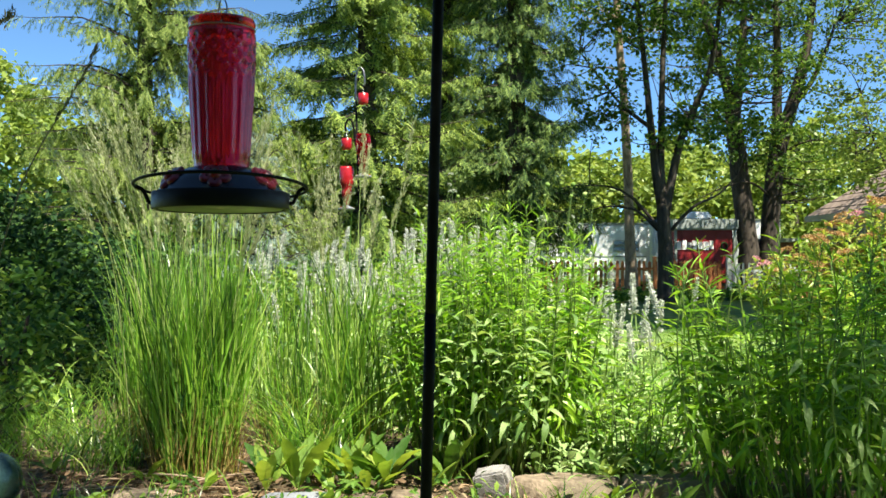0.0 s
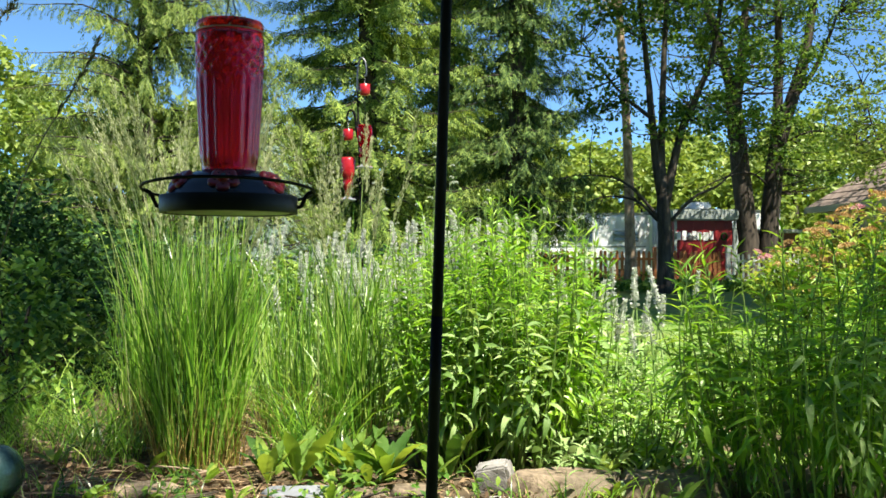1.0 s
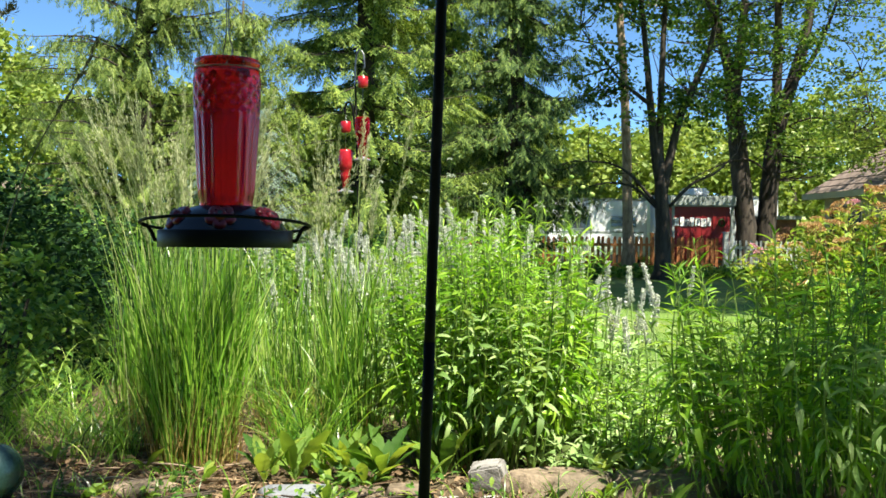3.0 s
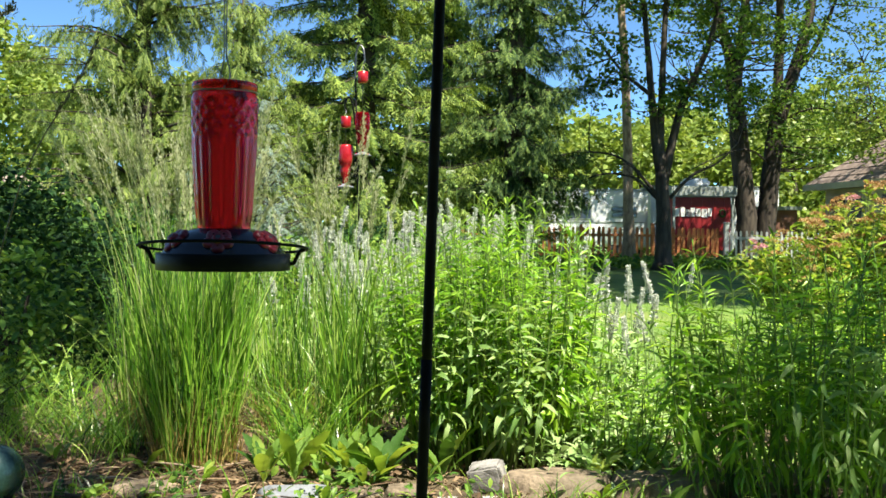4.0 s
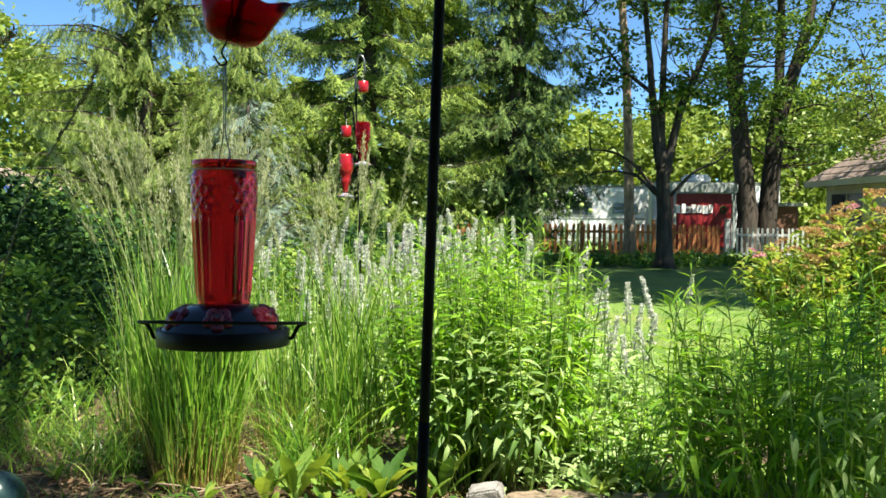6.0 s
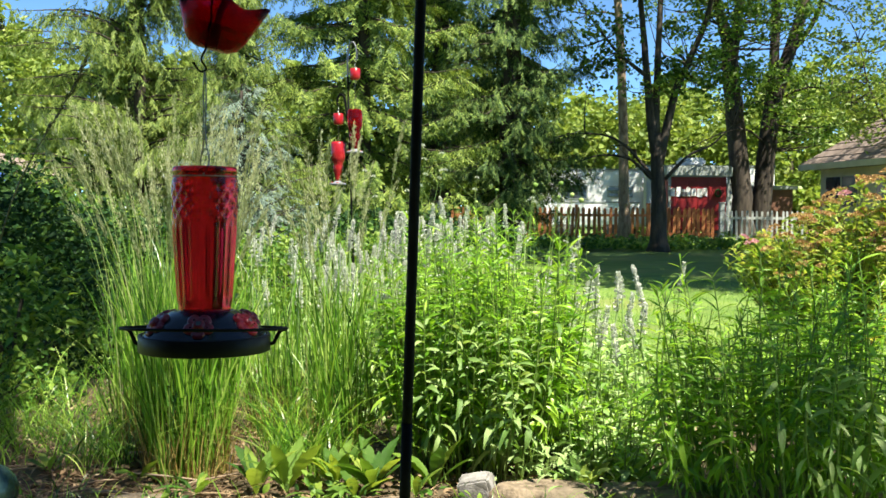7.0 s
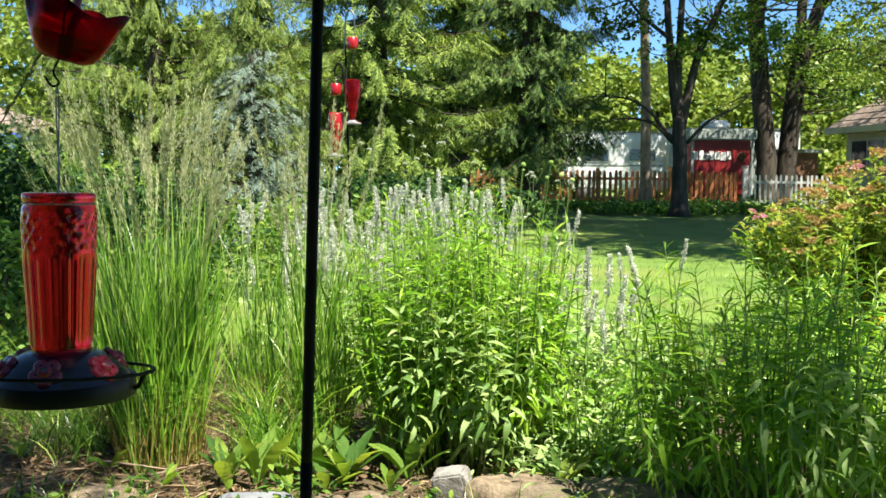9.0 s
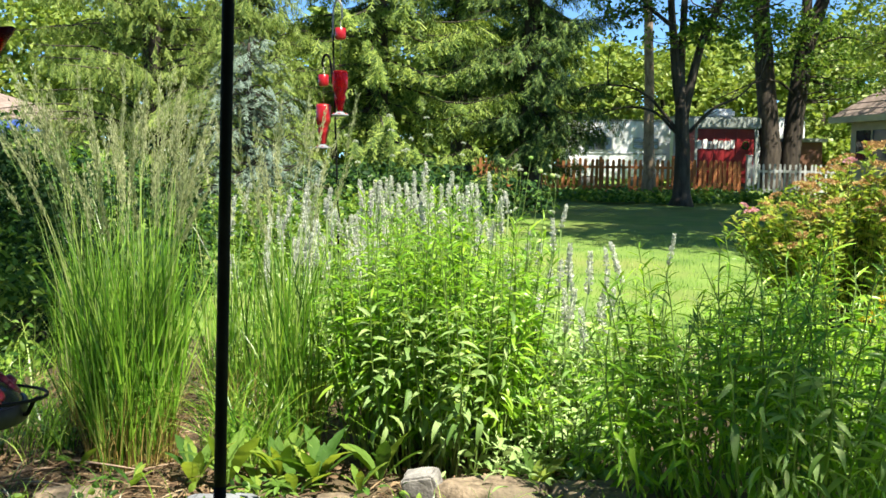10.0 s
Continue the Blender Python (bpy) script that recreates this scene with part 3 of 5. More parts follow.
deciduous("pine_tree", (6.4, 34.0, 0), "slim tan-barked tree with a bare straight trunk", [
    ([(0, 0, 0), (-0.05, 0, 3), (-0.2, 0, 6.5), (-0.45, 0, 10), (-0.5, 0, 13)], 0.18, 0.09),
    ([(-0.25, 0, 7.5), (-1.0, 0.1, 7.6), (-1.8, 0.2, 7.3)], 0.04, 0.012),
    ([(-0.3, 0, 8.4), (0.5, 0.1, 8.8), (1.2, 0.2, 8.7)], 0.04, 0.012),
], [((-0.4, 0, 9.8), (1.8, 1.6, 1.6), 1800)], M_MAPLE, M_PINEBARK, 0.15, form=FAR_LEAF)

deciduous("maple_tree", (11.45, 37.6, 0), "leaning grey-barked maple with a forked crown", [
    ([(0, 0, 0), (-0.1, 0, 1.6), (-0.4, 0, 4.4), (-0.58, 0, 6.3)], 0.36, 0.26),
    ([(-0.5, 0, 6.0), (-1.0, 0.1, 7.8), (-1.5, 0.2, 9.6), (-2.2, 0.2, 12.5)], 0.21, 0.07),
    ([(-0.5, 0, 5.8), (-0.32, -0.1, 7.7), (-0.2, -0.2, 9.4), (0.1, -0.2, 13)], 0.19, 0.06),
    ([(-0.45, 0, 5.2), (-1.2, -0.3, 5.8), (-2.0, -0.4, 5.7)], 0.06, 0.015),
], [((-0.6, 0, 9.8), (2.6, 2.2, 2.6), 6500), ((-1.7, 0, 6.3), (1.2, 1.2, 1.2), 900), ((-0.4, -0.6, 5.0), (1.4, 0.8, 0.9), 900), ((0.1, -2.5, 6.8), (1.4, 1.2, 0.8), 1300), ((-2.6, -0.4, 7.5), (1.5, 1.2, 0.7), 800)], M_MAPLE, M_BARK, 0.15, 0.26, form=FAR_LEAF, grow=1.12, more=0.9)

deciduous("maple_tree", (12.1, 37.8, 0), "grey-barked maple that leans outward with pale bark patches", [
    ([(0, 0, 0), (0.05, 0, 1.5), (0.3, 0, 4.2), (0.6, 0, 5.6)], 0.34, 0.26),
    ([(0.5, 0, 5.2), (1.0, 0.1, 6.6), (1.4, 0.2, 8), (1.7, 0.2, 10), (2.2, 0.2, 13)], 0.24, 0.07),
    ([(0.25, 0, 4.2), (0.35, -0.1, 6.5), (0.3, -0.2, 9.2), (0.2, -0.2, 13)], 0.2, 0.06),
    ([(0.9, 0, 6.2), (1.6, -0.1, 7.2), (2.3, -0.2, 9)], 0.11, 0.04),
    ([(0.3, 0, 3.0), (-0.6, -0.5, 3.6), (-1.5, -0.8, 3.5), (-2.8, -1.0, 2.9)], 0.045, 0.012),
    ([(0.4, 0, 4.6), (1.4, -0.5, 5.0), (2.6, -0.8, 4.6)], 0.05, 0.012),
], [((1.3, 0, 9.8), (3.2, 2.4, 2.8), 8000), ((2.4, -0.3, 5.6), (1.8, 1.4, 1.6), 1600), ((0.2, -0.4, 5.0), (1.2, 1.0, 1.0), 800), ((1.4, -0.6, 4.0), (1.8, 0.9, 0.8), 1100)], M_MAPLE, M_BARK, 0.15, 0.26, form=FAR_LEAF, grow=1.12, more=0.9)

deciduous("young_tree", (14.0, 30.0, 0), "slender light green tree beside the house", [
    ([(0, 0, 0), (-0.3, 0, 3), (-0.6, 0, 6), (-0.4, 0, 9)], 0.1, 0.03),
    ([(-0.3, 0, 3), (-1.2, 0, 4.5), (-1.6, 0, 6)], 0.05, 0.012),
], [((-0.9, 0, 5.6), (1.9, 1.4, 2.6), 3200)], M_FAR, M_BARK, 0.14, form=FAR_LEAF)

# unseen trees added beside the view to shade the lawn and the near plants
deciduous("shade_tree", (11.6, 16.5, 0), "broad leafy tree added out of view to shade the lawn", [
    ([(0, 0, 0), (-0.1, 0, 3), (-0.5, 0, 6), (-0.8, 0, 9)], 0.26, 0.08),
    ([(-0.2, 0, 4), (-1.4, 0.2, 5.6), (-2.9, 0.4, 6.6)], 0.12, 0.03),
    ([(-0.2, 0, 4.4), (0.9, -0.2, 6), (2, -0.4, 7.5)], 0.12, 0.03),
], [((-3.65, -4.5, 8.6), (3.4, 3.2, 1.2), 12000), ((-2.9, 1.5, 9.4), (4.6, 3.8, 1.5), 21000), ((-2.7, 7.2, 10.2), (5.0, 4.4, 1.4), 20000)], M_MAPLE, M_BARK, 0.2, 0.42, form=FAR_LEAF)
deciduous("shade_tree", (5.6, -2.0, 0), "leafy tree added out of view to cast dappled shade over the bed", [
    ([(0, 0, 0), (-0.1, 0.1, 3), (-0.5, 0.6, 5), (-0.9, 1.0, 7)], 0.2, 0.05),
    ([(-0.3, 0.2, 3.6), (0.4, 0.8, 5), (0.2, 1.3, 6.2)], 0.1, 0.02),
    ([(-0.3, 0.2, 4), (-1.8, 0.6, 5.2), (-3.7, 1.4, 6.1)], 0.1, 0.02),
], [((-2.46, 2.4, 6.0), (0.4, 0.32, 0.3), 490), ((-4.03, 0.71, 6.2), (0.6, 0.6, 0.4), 1700)], M_MAPLE, M_BARK, 0.11, 0.17, 36, form=FAR_LEAF)

deciduous("shade_tree", (-2.4, 0.4, 0), "leafy tree added out of view whose crown shades the shrubs", [
    ([(0, 0, 0), (0.2, 0.1, 2.5), (0.8, 0.5, 5), (1.6, 0.9, 7)], 0.16, 0.05),
    ([(0.5, 0.3, 4), (1.8, 1.0, 5.8), (3.0, 1.6, 6.9)], 0.08, 0.02),
], [((1.8, 2.15, 7.0), (1.1, 1.4, 0.7), 2900), ((3.15, -0.2, 6.5), (0.42, 0.28, 0.3), 660)], M_MAPLE, M_BARK, 0.11, 0.26, 36, form=FAR_LEAF)

# woods behind the houses
wood_spots = [(-29, 50, 11), (-24, 46, 10.5), (-19, 42, 10), (-15, 46, 8.5), (-11, 50, 8), (-6.5, 54, 8.5), (-2, 56, 9), (2.5, 50, 7.2), (6, 54, 7.6), (9.5, 49, 6.6), (13, 53, 7.4), (16.5, 48, 6.6), (20, 53, 8), (24, 49, 8.4), (28.5, 54, 9.5), (33, 50, 9),
              (-33, 62, 14), (-25, 64, 12), (-16, 66, 11), (-8, 68, 11), (0, 70, 10), (8, 68, 9.5), (16, 70, 10), (24, 66, 11), (32, 66, 12), (40, 62, 12)]
for x, y, h in wood_spots:
    many = 0.75 if y < 60 else 0.35
    deciduous("woodland_tree", (x, y, 0), "bright green broadleaf tree in the distant woods", [
        ([(0, 0, 0), (0.2, 0, h * 0.4), (0, 0, h * 0.75)], 0.22, 0.06),
    ], [((0, 0, h * 0.58), (3.6, 2.6, h * 0.4), int(7000 * many)), ((R.uniform(-1, 1), -1, h * 0.22), (3.8, 2, h * 0.24), int(4000 * many))], M_FAR, M_BARK, 0.34 if y < 60 else 0.6, 0.5, 40, twig=False, form=FAR_LEAF, shell=0.45, group="trees of the distant woods")


def shrub(name, base, label, radii, count, size, leaf_mat, form=OVAL_LEAF, clump=0.12, shell=0.45, category="shrub", per=26, stems=9, lift=0.9):
    """A rounded leafy shrub on several stems."""
    ob = thing(name, base, label, category)
    wood = Geo()
    rx, ry, rz = radii
    for _ in range(stems):
        th, u = R.random() * 6.28, R.uniform(0.3, 0.8)
        tip = np.array([math.cos(th) * rx * u, math.sin(th) * ry * u, rz * lift * R.uniform(0.9, 1.6)])
        wood.add(*tube(smooth_line([(tip[0] * 0.1, tip[1] * 0.1, 0), tip * np.array([0.5, 0.5, 0.6]), tip], 6), np.linspace(0.012, 0.004, 6) * (0.6 + rz), 5, False))
    wood.part("stem", M_BARK, ob, kind="stuff")
    g = Geo()
    leaf_cloud(g, (0, 0, rz * lift), radii, count, size, form, clump, per, shell)
    g.v = [np.where(np.arange(3) == 2, np.maximum(v, 0.01 + 0.02 * R.random(v.shape)), v) for v in g.v]
    g.part("foliage", leaf_mat, ob, smooth=False, kind="stuff")
    return ob


shrub("dark_shrub", (-3.15, 6.9, 0), "dense shrub with shade put into its dark green leaves", (1.0, 0.9, 0.7), 13000, 0.062, M_SHRUB, form=MID_LEAF, stems=14, clump=0.17)
shrub("dark_shrub", (-4.6, 8.6, 0), "dense shrub with shade put into its dark green leaves", (1.2, 1.0, 0.75), 6000, 0.09, M_SHRUB, form=FAR_LEAF, stems=12)
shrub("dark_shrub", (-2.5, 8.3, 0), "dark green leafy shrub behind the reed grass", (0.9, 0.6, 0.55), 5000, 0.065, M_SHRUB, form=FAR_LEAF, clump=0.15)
shrub("bright_shrub", (-0.9, 9.4, 0), "low bright yellow-green leafy shrub", (1.5, 0.8, 0.42), 7000, 0.06, M_HEDGE, form=MID_LEAF)
shrub("bright_shrub", (-5.0, 12.5, 0), "bright yellow-green shrub behind the grass", (1.5, 1.0, 0.7), 6000, 0.08, M_HEDGE, form=FAR_LEAF)
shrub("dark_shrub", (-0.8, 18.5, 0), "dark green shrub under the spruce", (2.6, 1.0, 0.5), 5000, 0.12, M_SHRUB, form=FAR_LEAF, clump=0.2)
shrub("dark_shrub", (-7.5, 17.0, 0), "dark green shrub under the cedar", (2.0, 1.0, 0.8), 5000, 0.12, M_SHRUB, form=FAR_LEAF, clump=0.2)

cover = Geo()
leaf_cloud(cover, (6.4, 31.5, 0.04), (5.6, 3.0, 0.1), 8000, 0.17, FAR_LEAF, 0.22, 30, 0.0, 0.5)
cover.v = [np.where(np.arange(3) == 2, np.maximum(v, 0.0), v) for v in cover.v]
tagged(cover.part("ground_cover", M_WEEDY, None, smooth=False), "low leafy ground cover along the fence", "ground cover", kind="stuff")

# ---- fences, campers and houses ----


def picket_mesh(name, w, d, h, mat, point):
    bm = bmesh.new()
    prof = [(-w / 2, 0), (w / 2, 0), (w / 2, h - point), (w * 0.22, h), (-w * 0.22, h), (-w / 2, h - point)]
    vs = [bm.verts.new((x, -d / 2, z)) for x, z in prof]
    f = bm.faces.new(vs)
    ext = bmesh.ops.extrude_face_region(bm, geom=[f])
    bmesh.ops.translate(bm, vec=(0, d, 0), verts=[v for v in ext["geom"] if isinstance(v, bmesh.types.BMVert)])
    bmesh.ops.recalc_face_normals(bm, faces=bm.faces[:])
    me = bpy.data.meshes.new(name)
    bm.to_mesh(me)
    bm.free()
    me.materials.append(mat)
    return me


def picket_fence(name, x0, x1, y, h, mat, gap, w, label, rails, posts):
    f = thing(name, (x0, y, 0), label, "fence")
    me = picket_mesh("picket", w, 0.02, h, mat, w * 0.6)
    k = int((x1 - x0) / gap)
    for i in range(k + 1):
        piece("picket", me, f, pose(i * gap, R.normal() * 0.004, -0.04 + R.normal() * 0.012, R.normal() * 0.6, R.normal() * 1.0, 0))
    for z in rails:
        part("rail", box((x1 - x0) / 2, 0.032, z, x1 - x0 + 0.1, 0.04, 0.09, 0.006), mat, f)
    for px, ph, pw in posts:
        b = box(px - x0, 0.06, ph / 2 - 0.03, pw, pw, ph, 0.012)
        box(px - x0, 0.06, ph - 0.01, pw * 1.25, pw * 1.25, 0.04, 0.012, bm=b)
        part("post", b, mat, f)
    return f


picket_fence("wooden_fence", 0.2, 7.62, 36.0, 1.27, M_CEDARWOOD, 0.19, 0.105, "orange-stained wooden picket fence", (0.25, 0.95), [(2.6, 1.3, 0.1), (5.1, 1.3, 0.1), (7.6, 1.36, 0.12)])
picket_fence("wooden_gate", 7.85, 10.0, 36.1, 1.27, M_CEDARWOOD, 0.17, 0.12, "orange-stained wooden gate with close pickets", (0.3, 0.93), [(7.8, 1.3, 0.1)])
picket_fence("white_fence", 10.32, 13.1, 35.9, 1.17, M_WHITEWOOD, 0.176, 0.075, "white painted picket fence with a stout end post", (0.22, 0.88), [(10.16, 1.42, 0.17)])


def camper(name, x0, x1, y, top, depth, label, windows, slant=0.0):
    c = thing(name, ((x0 + x1) / 2, y, 0), label, "camper")
    w = x1 - x0
    bm = box(0, depth / 2, (top + 0.5) / 2, w, depth, top - 0.5, 0.09)
    for v in bm.verts:
        if v.co.x < 0 and v.co.z < top * 0.6:
            v.co.x += slant
    part("body", bm, M_RVWHITE, c, smooth=False)
    for z in (0.95, 1.45):
        part("trim_strip", box(0, -0.012, z, w - 0.3, 0.02, 0.05, 0.005), M_TRIMGREY, c)
    part("roof_edge", box(0, depth / 2, top + 0.02, w + 0.04, depth + 0.04, 0.06, 0.02), M_TRIMGREY, c)
    for wx, wz, ww, wh in windows:
        fr = part("window", box(wx - (x0 + x1) / 2, -0.015, wz, ww + 0.1, 0.04, wh + 0.1, 0.015), M_TRIMGREY, c)
        part("pane", box(wx - (x0 + x1) / 2, -0.032, wz, ww, 0.02, wh, 0.006), M_DARKGLASS, fr)
    for sx in (-0.22, 0.22):
        g = Geo().add(*tube([(sx * w, 0.02, 0.34), (sx * w, 0.24, 0.34)], 0.34, 20))
        g.part("wheel", M_DARKPAINT, c)
    return c


camper("camper_trailer", 4.0, 8.25, 40.0, 2.7, 2.4, "white camper trailer with dark windows", [(5.55, 1.82, 0.95, 0.45), (7.32, 1.97, 0.9, 0.11), (7.32, 1.74, 0.9, 0.11)], 0.5)
rear = camper("camper_trailer", 8.9, 14.2, 42.6, 2.98, 2.4, "second white camper behind the red trailer", [(12.0, 2.0, 0.7, 0.5)], 0.0)
part("roof_unit", box(-0.6, 1.0, 3.2, 1.1, 0.8, 0.36, 0.1), M_RVWHITE, rear, "white rooftop air conditioner")

red = thing("red_trailer", (9.72, 37.5, 0), "red trailer with a weathered grey roof edge and sign board", "trailer")
part("body", box(0, 1.2, 1.4, 2.06, 2.4, 1.95, 0.03), M_RED, red)
part("roof_edge", box(0.02, 1.15, 2.56, 2.36, 2.7, 0.4, 0.05), M_TRIMGREY, red)
for sx in (-1.05, 1.09):
    part("corner_post", box(sx, -0.02, 1.4, 0.09, 0.07, 2.0, 0.01), M_TRIMGREY, red)
for gx in np.linspace(-0.8, 0.8, 5):
    part("rib", box(gx, -0.012, 1.4, 0.03, 0.02, 1.9, 0.004), M_RED, red)
for k, (bx, bw, bh) in enumerate(((-0.98, 0.2, 0.3), (-0.76, 0.16, 0.34), (-0.58, 0.14, 0.26), (-0.4, 0.16, 0.32), (-0.2, 0.18, 0.28), (0.02, 0.2, 0.3), (0.22, 0.14, 0.3))):
    part("letter_bar", box(bx + 0.03, -0.03, 1.8 + 0.02 * math.sin(k * 2.3), bw, 0.014, bh, 0.01, 0), M_SIGN, red, "worn white lettering that cannot be read")
part("badge", box(-0.5, -0.04, 1.74, 0.2, 0.014, 0.16, 0.006), M_DARKPAINT, red)
ring = Geo().add(*tube([(0.7 + 0.1 * math.cos(a), -0.06, 1.78 + 0.12 * math.sin(a)) for a in np.linspace(0, 6.28, 22)], 0.035, 8))
ring.part("wreath", M_SHRUB, red, "small green wreath")
for sx in (-0.7, 0.7):
    Geo().add(*tube([(sx, 0.1, 0.34), (sx, 0.34, 0.34)], 0.34, 20)).part("wheel", M_DARKPAINT, red)

shed = thing("garden_shed", (12.9, 38.6, 0), "small brown shed with a grey roof", "shed")
part("wall", box(0, 0.8, 0.98, 1.3, 1.6, 1.96, 0.02), M_BROWN, shed)
part("roof", box(0, 0.8, 2.02, 1.6, 1.9, 0.14, 0.03), M_TRIMGREY, shed)

# house beside the white fence: hip roof over beige walls
house = thing("house", (12.24, 34.3, 0), "beige house with a brown shingled hip roof", "house")
ha, hb = np.array([0.17, -0.985, 0]), np.array([0.985, 0.17, 0])
up3 = np.array([0, 0, 1.0])
hp = lambda a, b, z: ha * a + hb * b + up3 * z
LEN, WID = 11.0, 9.0
roof = Geo()
eav = [hp(0, 0, 2.65), hp(LEN, 0, 2.65), hp(LEN, WID, 2.65), hp(0, WID, 2.65)]
low_e = [p - up3 * 0.16 for p in eav]
rid = [hp(4.3, 4.5, 6.2), hp(LEN - 4.3, 4.5, 6.2)]
roof.add(np.array(eav + low_e + rid), [[0, 1, 9, 8], [2, 3, 8, 9], [0, 4, 5, 1], [1, 5, 6, 2], [2, 6, 7, 3], [3, 7, 4, 0], [4, 7, 6, 5]], [[1, 2, 9], [3, 0, 8]])
rf = roof.part("roof", M_SHINGLE, house, smooth=False)
sm = Geo()
for k in range(1, 16):
    u = k / 16
    p, q = eav[0] * (1 - u) + rid[0] * u, eav[1] * (1 - u) + rid[1] * u
    nrm = np.array([-0.52, -0.09, 0.85])
    t = 0.02
    sm.add(np.array([p, q, q + nrm * t, p + nrm * t, p + (hb * 0.05 + up3 * 0.02), q + (hb * 0.05 + up3 * 0.02)]), [[0, 1, 2, 3], [3, 2, 5, 4]])
sm.part("shingle_course", M_SHINGLE, rf, smooth=False)
part("fascia", box(*((eav[0] + eav[1]) / 2 - hb * 0.02 - up3 * 0.09), LEN, 0.03, 0.2, 0.006, math.degrees(math.atan2(ha[1], ha[0]))), M_SIDING, house)
wallc = (hp(0.5, 0.5, 0) + hp(LEN - 0.5, WID - 0.5, 0)) / 2
turn = math.degrees(math.atan2(ha[1], ha[0]))
part("wall", box(wallc[0], wallc[1], 1.24, LEN - 1, WID - 1, 2.5, 0.01, turn), M_SIDING, house)
for a0 in (1.8, 4.6, 8.0):
    c = hp(a0, 0.49, 0)
    wf = part("window", box(c[0], c[1], 1.75, 1.9, 0.08, 1.1, 0.01, turn), M_SIDING, house)
    for s in (-0.46, 0.46):
        c2 = hp(a0 + s, 0.44, 0)
        part("pane", box(c2[0], c2[1], 1.75, 0.8, 0.03, 0.94, 0.004, turn), M_DARKGLASS, wf)

far_house = thing("house", (-17.4, 33.0, 0), "low far house with a tan shingled roof", "house")
part("wall", box(0, 3, 1.1, 8.0, 6, 2.2, 0.02), M_SIDING, far_house)
g = Geo()
g.add([(-4.4, -0.4, 2.2), (4.4, -0.4, 2.2), (4.4, 6.4, 2.2), (-4.4, 6.4, 2.2), (-1.8, 3, 3.35), (1.2, 3, 3.35)], [[0, 1, 5, 4], [2, 3, 4, 5], [3, 2, 1, 0]], [[1, 2, 5], [3, 0, 4]])
g.part("roof", M_SHINGLE, far_house, smooth=False)
tarp = thing("covered_boat", (-13.7, 31.0, 0), "blue tarpaulin stretched over a parked boat", "boat")
g = Geo()
prof = [(0, 0.5), (0.5, 0.9), (1.3, 1.6), (2.3, 2.1), (3.2, 2.15), (4.2, 1.6)]
g.add(np.array([(x - 2.3, s * w, z) for x, z in prof for s, w, z in ((-1, 0.9, z * 0.4), (-1, 0.55, z * 0.85), (1, 0.0, z), (1, 0.55, z * 0.85), (1, 0.9, z * 0.4))]), [[i * 5 + j, i * 5 + j + 1, i * 5 + j + 6, i * 5 + j + 5] for i in range(5) for j in range(4)])
g.part("cover", M_BLUE_TARP, tarp)
for sy in (-0.7, 0.7):
    Geo().add(*tube([(0.3, sy - 0.08, 0.26), (0.3, sy + 0.08, 0.26)], 0.3, 16)).part("wheel", M_DARKPAINT, tarp)
part("trailer_frame", box(0, 0, 0.35, 4.2, 1.2, 0.3, 0.04), M_DARKPAINT, tarp)
van = thing("parked_van", (-8.7, 33.0, 0), "white van parked behind the grass", "van")
b = box(0, 1.0, 1.35, 1.9, 4.2, 1.75, 0.18)
part("body", b, M_RVWHITE, van)
part("windscreen", box(0, -1.1, 1.75, 1.6, 0.06, 0.55, 0.02), M_DARKGLASS, van)
for sx in (-0.85, 0.85):
    Geo().add(*tube([(sx - 0.1, -0.4, 0.34), (sx + 0.1, -0.4, 0.34)], 0.34, 18)).part("wheel", M_DARKPAINT, van)
    Geo().add(*tube([(sx - 0.1, 2.3, 0.34), (sx + 0.1, 2.3, 0.34)], 0.34, 18)).part("wheel", M_DARKPAINT, van)

# ---- garden: stones ----


def stone(base, size, mat, label, seed, block=0.0, turn=0.0, tilt=(0, 0), sub=4):
    """A field stone; block: 0 rounded, 1 a broken block with flat faces."""
    bm = bmesh.new()
    if block > 0.5:
        bmesh.ops.create_cube(bm, size=2.0)
        bmesh.ops.bevel(bm, geom=bm.edges[:], offset=0.16, segments=2, affect="EDGES")
        bmesh.ops.subdivide_edges(bm, edges=bm.edges[:], cuts=3, use_grid_fill=True)
    else:
        bmesh.ops.create_icosphere(bm, subdivisions=sub, radius=1.0)
    for v in bm.verts:
        p = v.co.copy()
        o = Vector((seed * 3.7, seed, 0))
        f = 0.22 * noise.noise(p * 1.1 + o) + 0.1 * noise.noise(p * 2.7 + o) + 0.04 * noise.noise(p * 7 + o)
        v.co = p * (1 + f * (0.5 if block > 0.5 else 1.0))
        if block <= 0.5:
            v.co.z = max(min(v.co.z, 0.62 + 0.08 * noise.noise(p * 2 + o)), -0.55)
    bmesh.ops.scale(bm, vec=size, verts=bm.verts)
    ob = part("stone", bm, mat, None, smooth=block <= 0.5)
    ob.matrix_basis = pose(*base, tilt[0], tilt[1], turn)
    return tagged(ob, label, "stone", "stones edging the bed")


stone((0.245, 3.36, 0.045), (0.056, 0.045, 0.042), M_GREYSTONE, "grey broken stone block with a flat pale top", 1, 1.0, -14, (8, -13))
stone((0.46, 3.33, 0.01), (0.19, 0.1, 0.09), M_TANSTONE, "flat tan field stone at the bed edge", 2)
stone((0.17, 3.26, -0.035), (0.19, 0.06, 0.045), M_GREYSTONE, "long flat grey stone slab", 3, 0, 8)
stone((0.8, 3.3, 0.012), (0.19, 0.12, 0.09), M_TANSTONE, "dark flat stone in dappled shade", 4, 0, -10)
